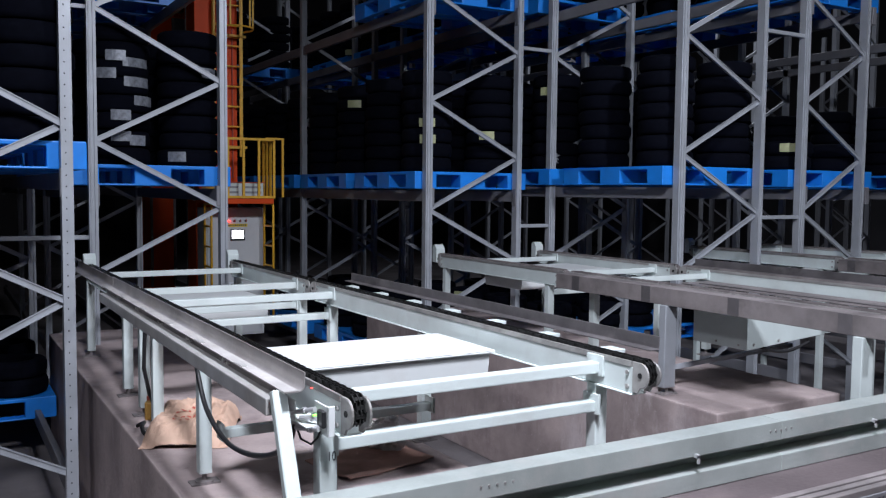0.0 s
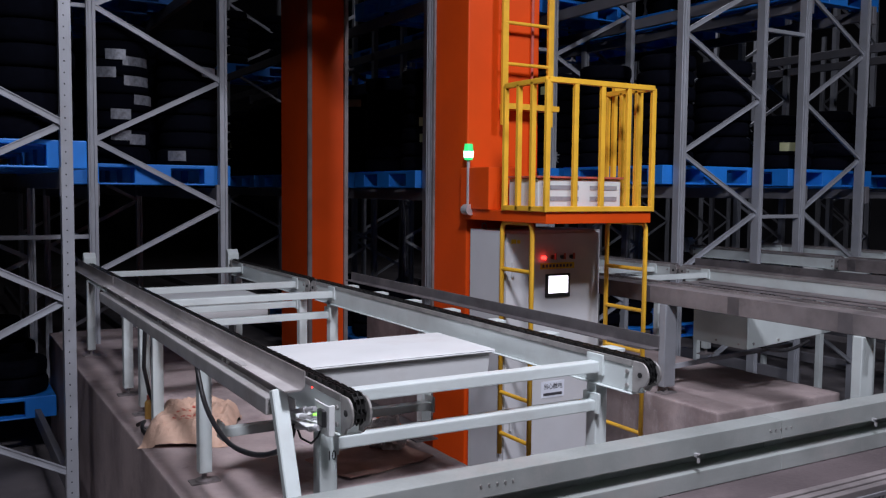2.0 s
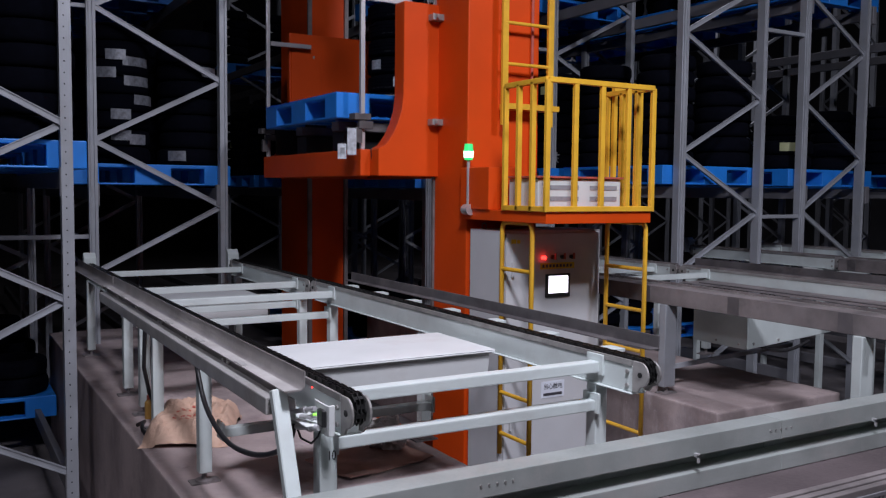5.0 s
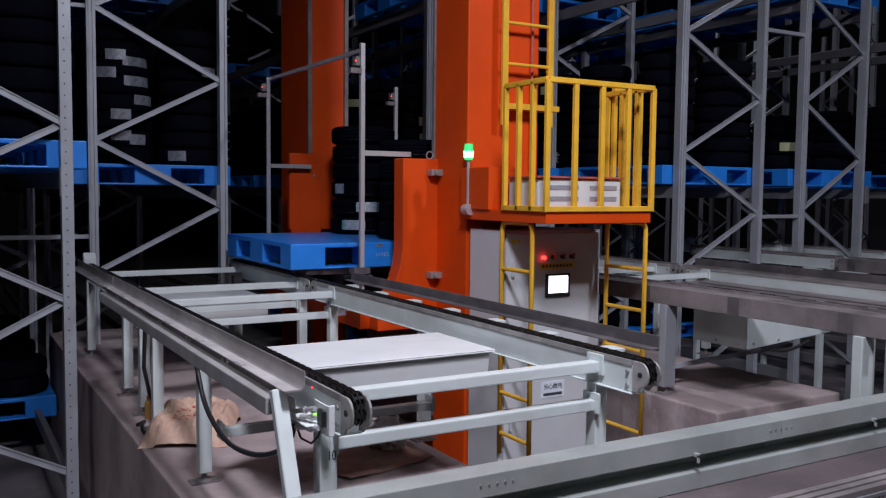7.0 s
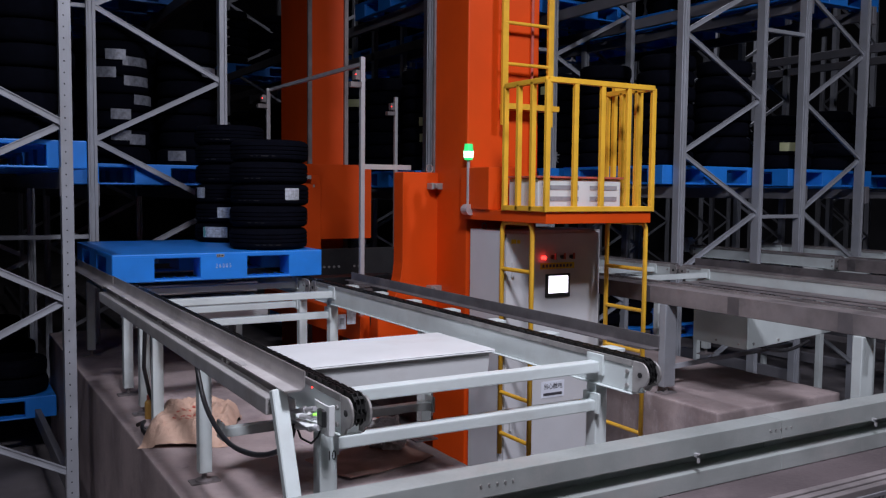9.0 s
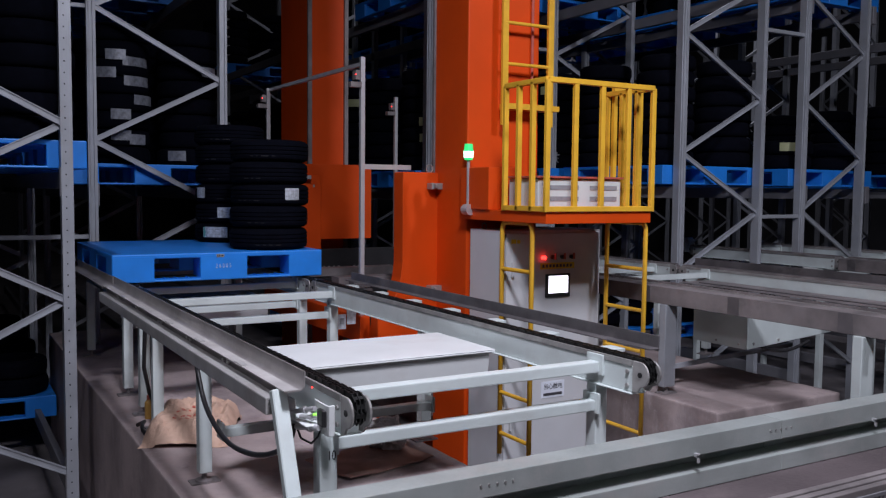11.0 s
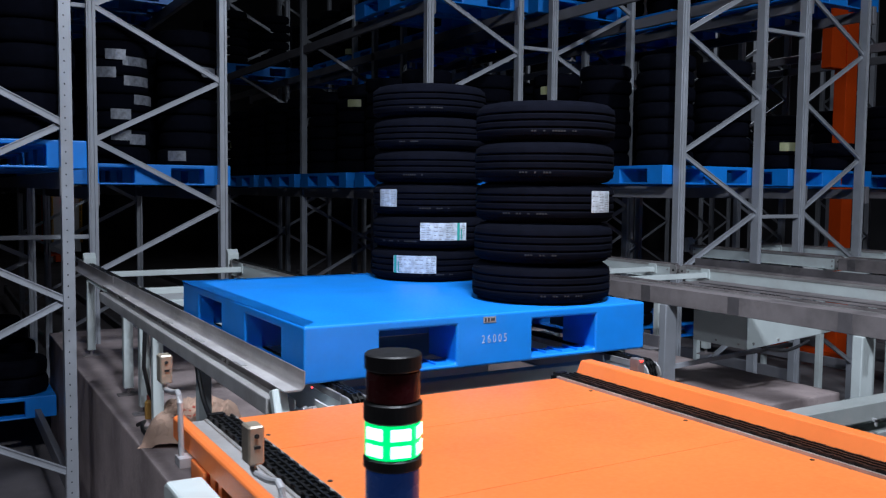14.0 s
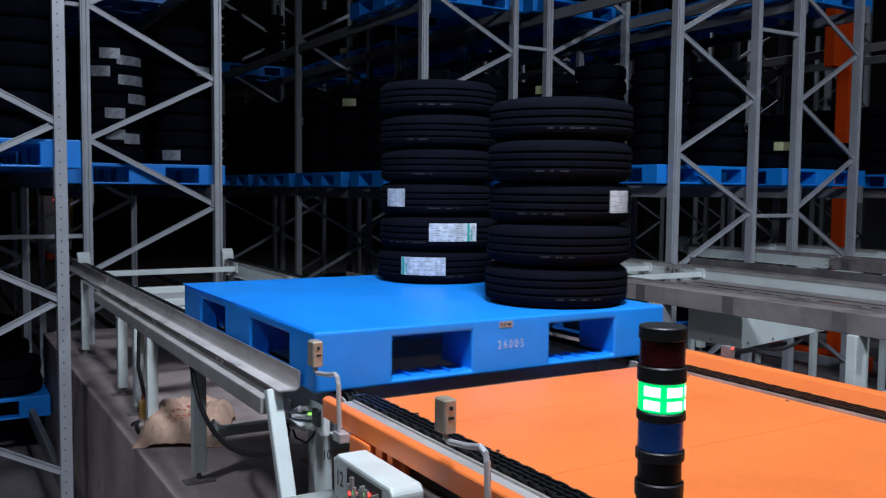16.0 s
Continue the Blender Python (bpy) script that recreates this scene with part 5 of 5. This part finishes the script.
# ---- what moves ----
def motions():
    def crane_rows(f):
        away = [(0.0, 7.34), (0.3, 6.85), (0.6, 6.25), (0.8, 5.88), (0.9, 5.3), (1.0, 3.74), (1.1, 2.95), (1.2, 1.83), (1.3, 1.28), (1.4, 0.68), (1.5, 0.37), (1.6, 0.09),
                (1.8, 0.0), (11.5, 0.0), (11.7, 0.05), (11.8, 0.30), (11.9, 0.70), (12.0, 1.41), (12.1, 2.13), (12.2, 3.4), (12.3, 5.2), (12.4, 7.1), (12.5, 8.0), (12.6, 10.6), (12.7, 12.4), (12.9, 17.7), (13.2, 24.0), (16.0, 26.0)]
        return [(t, f(t, y)) for t, y in away]

    lifts = [(0.0, 4.0), (1.0, 3.6), (2.0, 3.10), (2.5, 2.76), (3.0, 2.51), (3.5, 2.26), (4.0, 2.01), (4.2, 1.91), (5.2, 1.0), (5.9, 0.25), (6.3, 0.10), (8.4, 0.10), (8.9, 0.0), (11.5, 0.0), (12.5, 0.4), (16.0, 2.0)]

    def height(t):
        for (a, za), (b, zb) in zip(lifts, lifts[1:]):
            if a <= t <= b:
                return za + (zb - za) * (t - a) / (b - a)
        return lifts[-1][1]

    walk(main_crane, crane_rows(lambda t, y: pose(0, y, 0)))
    away = dict(crane_rows(lambda t, y: y))

    def gone(t):
        ks = sorted(away)
        for a, b in zip(ks, ks[1:]):
            if a <= t <= b:
                return away[a] + (away[b] - away[a]) * (t - a) / (b - a)

    times = sorted(set(away) | {t for t, _ in lifts})
    walk(lift, [(t, pose(0, gone(t), height(t))) for t in times])
    # the load: on the carriage, over to the conveyor, then towards the shuttle
    base, LY = ZC + 0.004, 6.08
    on = [(t, 2.62, LY + gone(t), base + height(t) - 0.055) for t in times if t <= 6.3]
    on += [(6.5, 2.60, LY, base + 0.045), (7.0, 2.26, LY, base + 0.045), (7.5, 1.985, LY, base + 0.045), (8.0, 1.73, LY, base + 0.045), (8.1, 1.66, LY, base + 0.045), (8.2, 1.05, LY, base + 0.045),
           (8.35, 1.02, LY, base + 0.045), (8.5, 1.02, LY, base + 0.045), (8.9, 1.02, LY, base), (11.1, 1.02, LY, base), (11.3, 1.02, 5.88, base), (11.5, 1.02, 5.53, base), (12.0, 1.025, 4.58, base),
           (12.5, 1.03, 3.65, base), (12.9, 1.035, 2.88, base), (13.0, 1.04, 2.70, base), (13.1, 1.04, 2.675, base), (15.9, 1.04, 2.675, base), (16.0, 1.035, 2.53, base)]
    walk(load, [(t, pose(x, y, z)) for t, x, y, z in on])
    for ob, cx, cy, cz in LOAD_TYRES:
        walk(ob, [(t, pose(x + cx, y + cy, z + cz)) for t, x, y, z in on])
    reach = [(0.0, 0.0), (6.5, 0.0), (7.0, -0.34), (7.5, -0.615), (8.0, -0.87), (8.1, -0.94), (8.2, -1.55), (8.35, -1.58), (9.1, -1.58), (10.2, 0.0), (16.0, 0.0)]
    for ob in FORKS:
        walk(ob, [(t, pose(x, 0, 0)) for t, x in reach])
    slide = [(0.0, -7.5), (12.9, -7.5), (13.0, -6.0), (13.1, -3.9), (13.2, -1.3), (13.3, -0.83), (13.4, -0.775), (13.5, -0.723), (13.8, -0.556), (14.0, -0.467), (14.3, -0.356), (14.5, -0.298), (15.0, -0.172), (15.4, -0.03), (15.5, 0.0), (16.0, 0.0)]
    walk(rgv, [(t, pose(x, 0, 0)) for t, x in slide])
    walk(other_crane, [(0.0, pose(10.38, -2.0, 0)), (12.8, pose(10.38, -2.0, 0)), (13.0, pose(10.38, 4.5, 0)), (13.1, pose(10.38, 7.3, 0)), (13.3, pose(10.38, 7.9, 0)), (16.0, pose(10.38, 7.75, 0))])


motions()
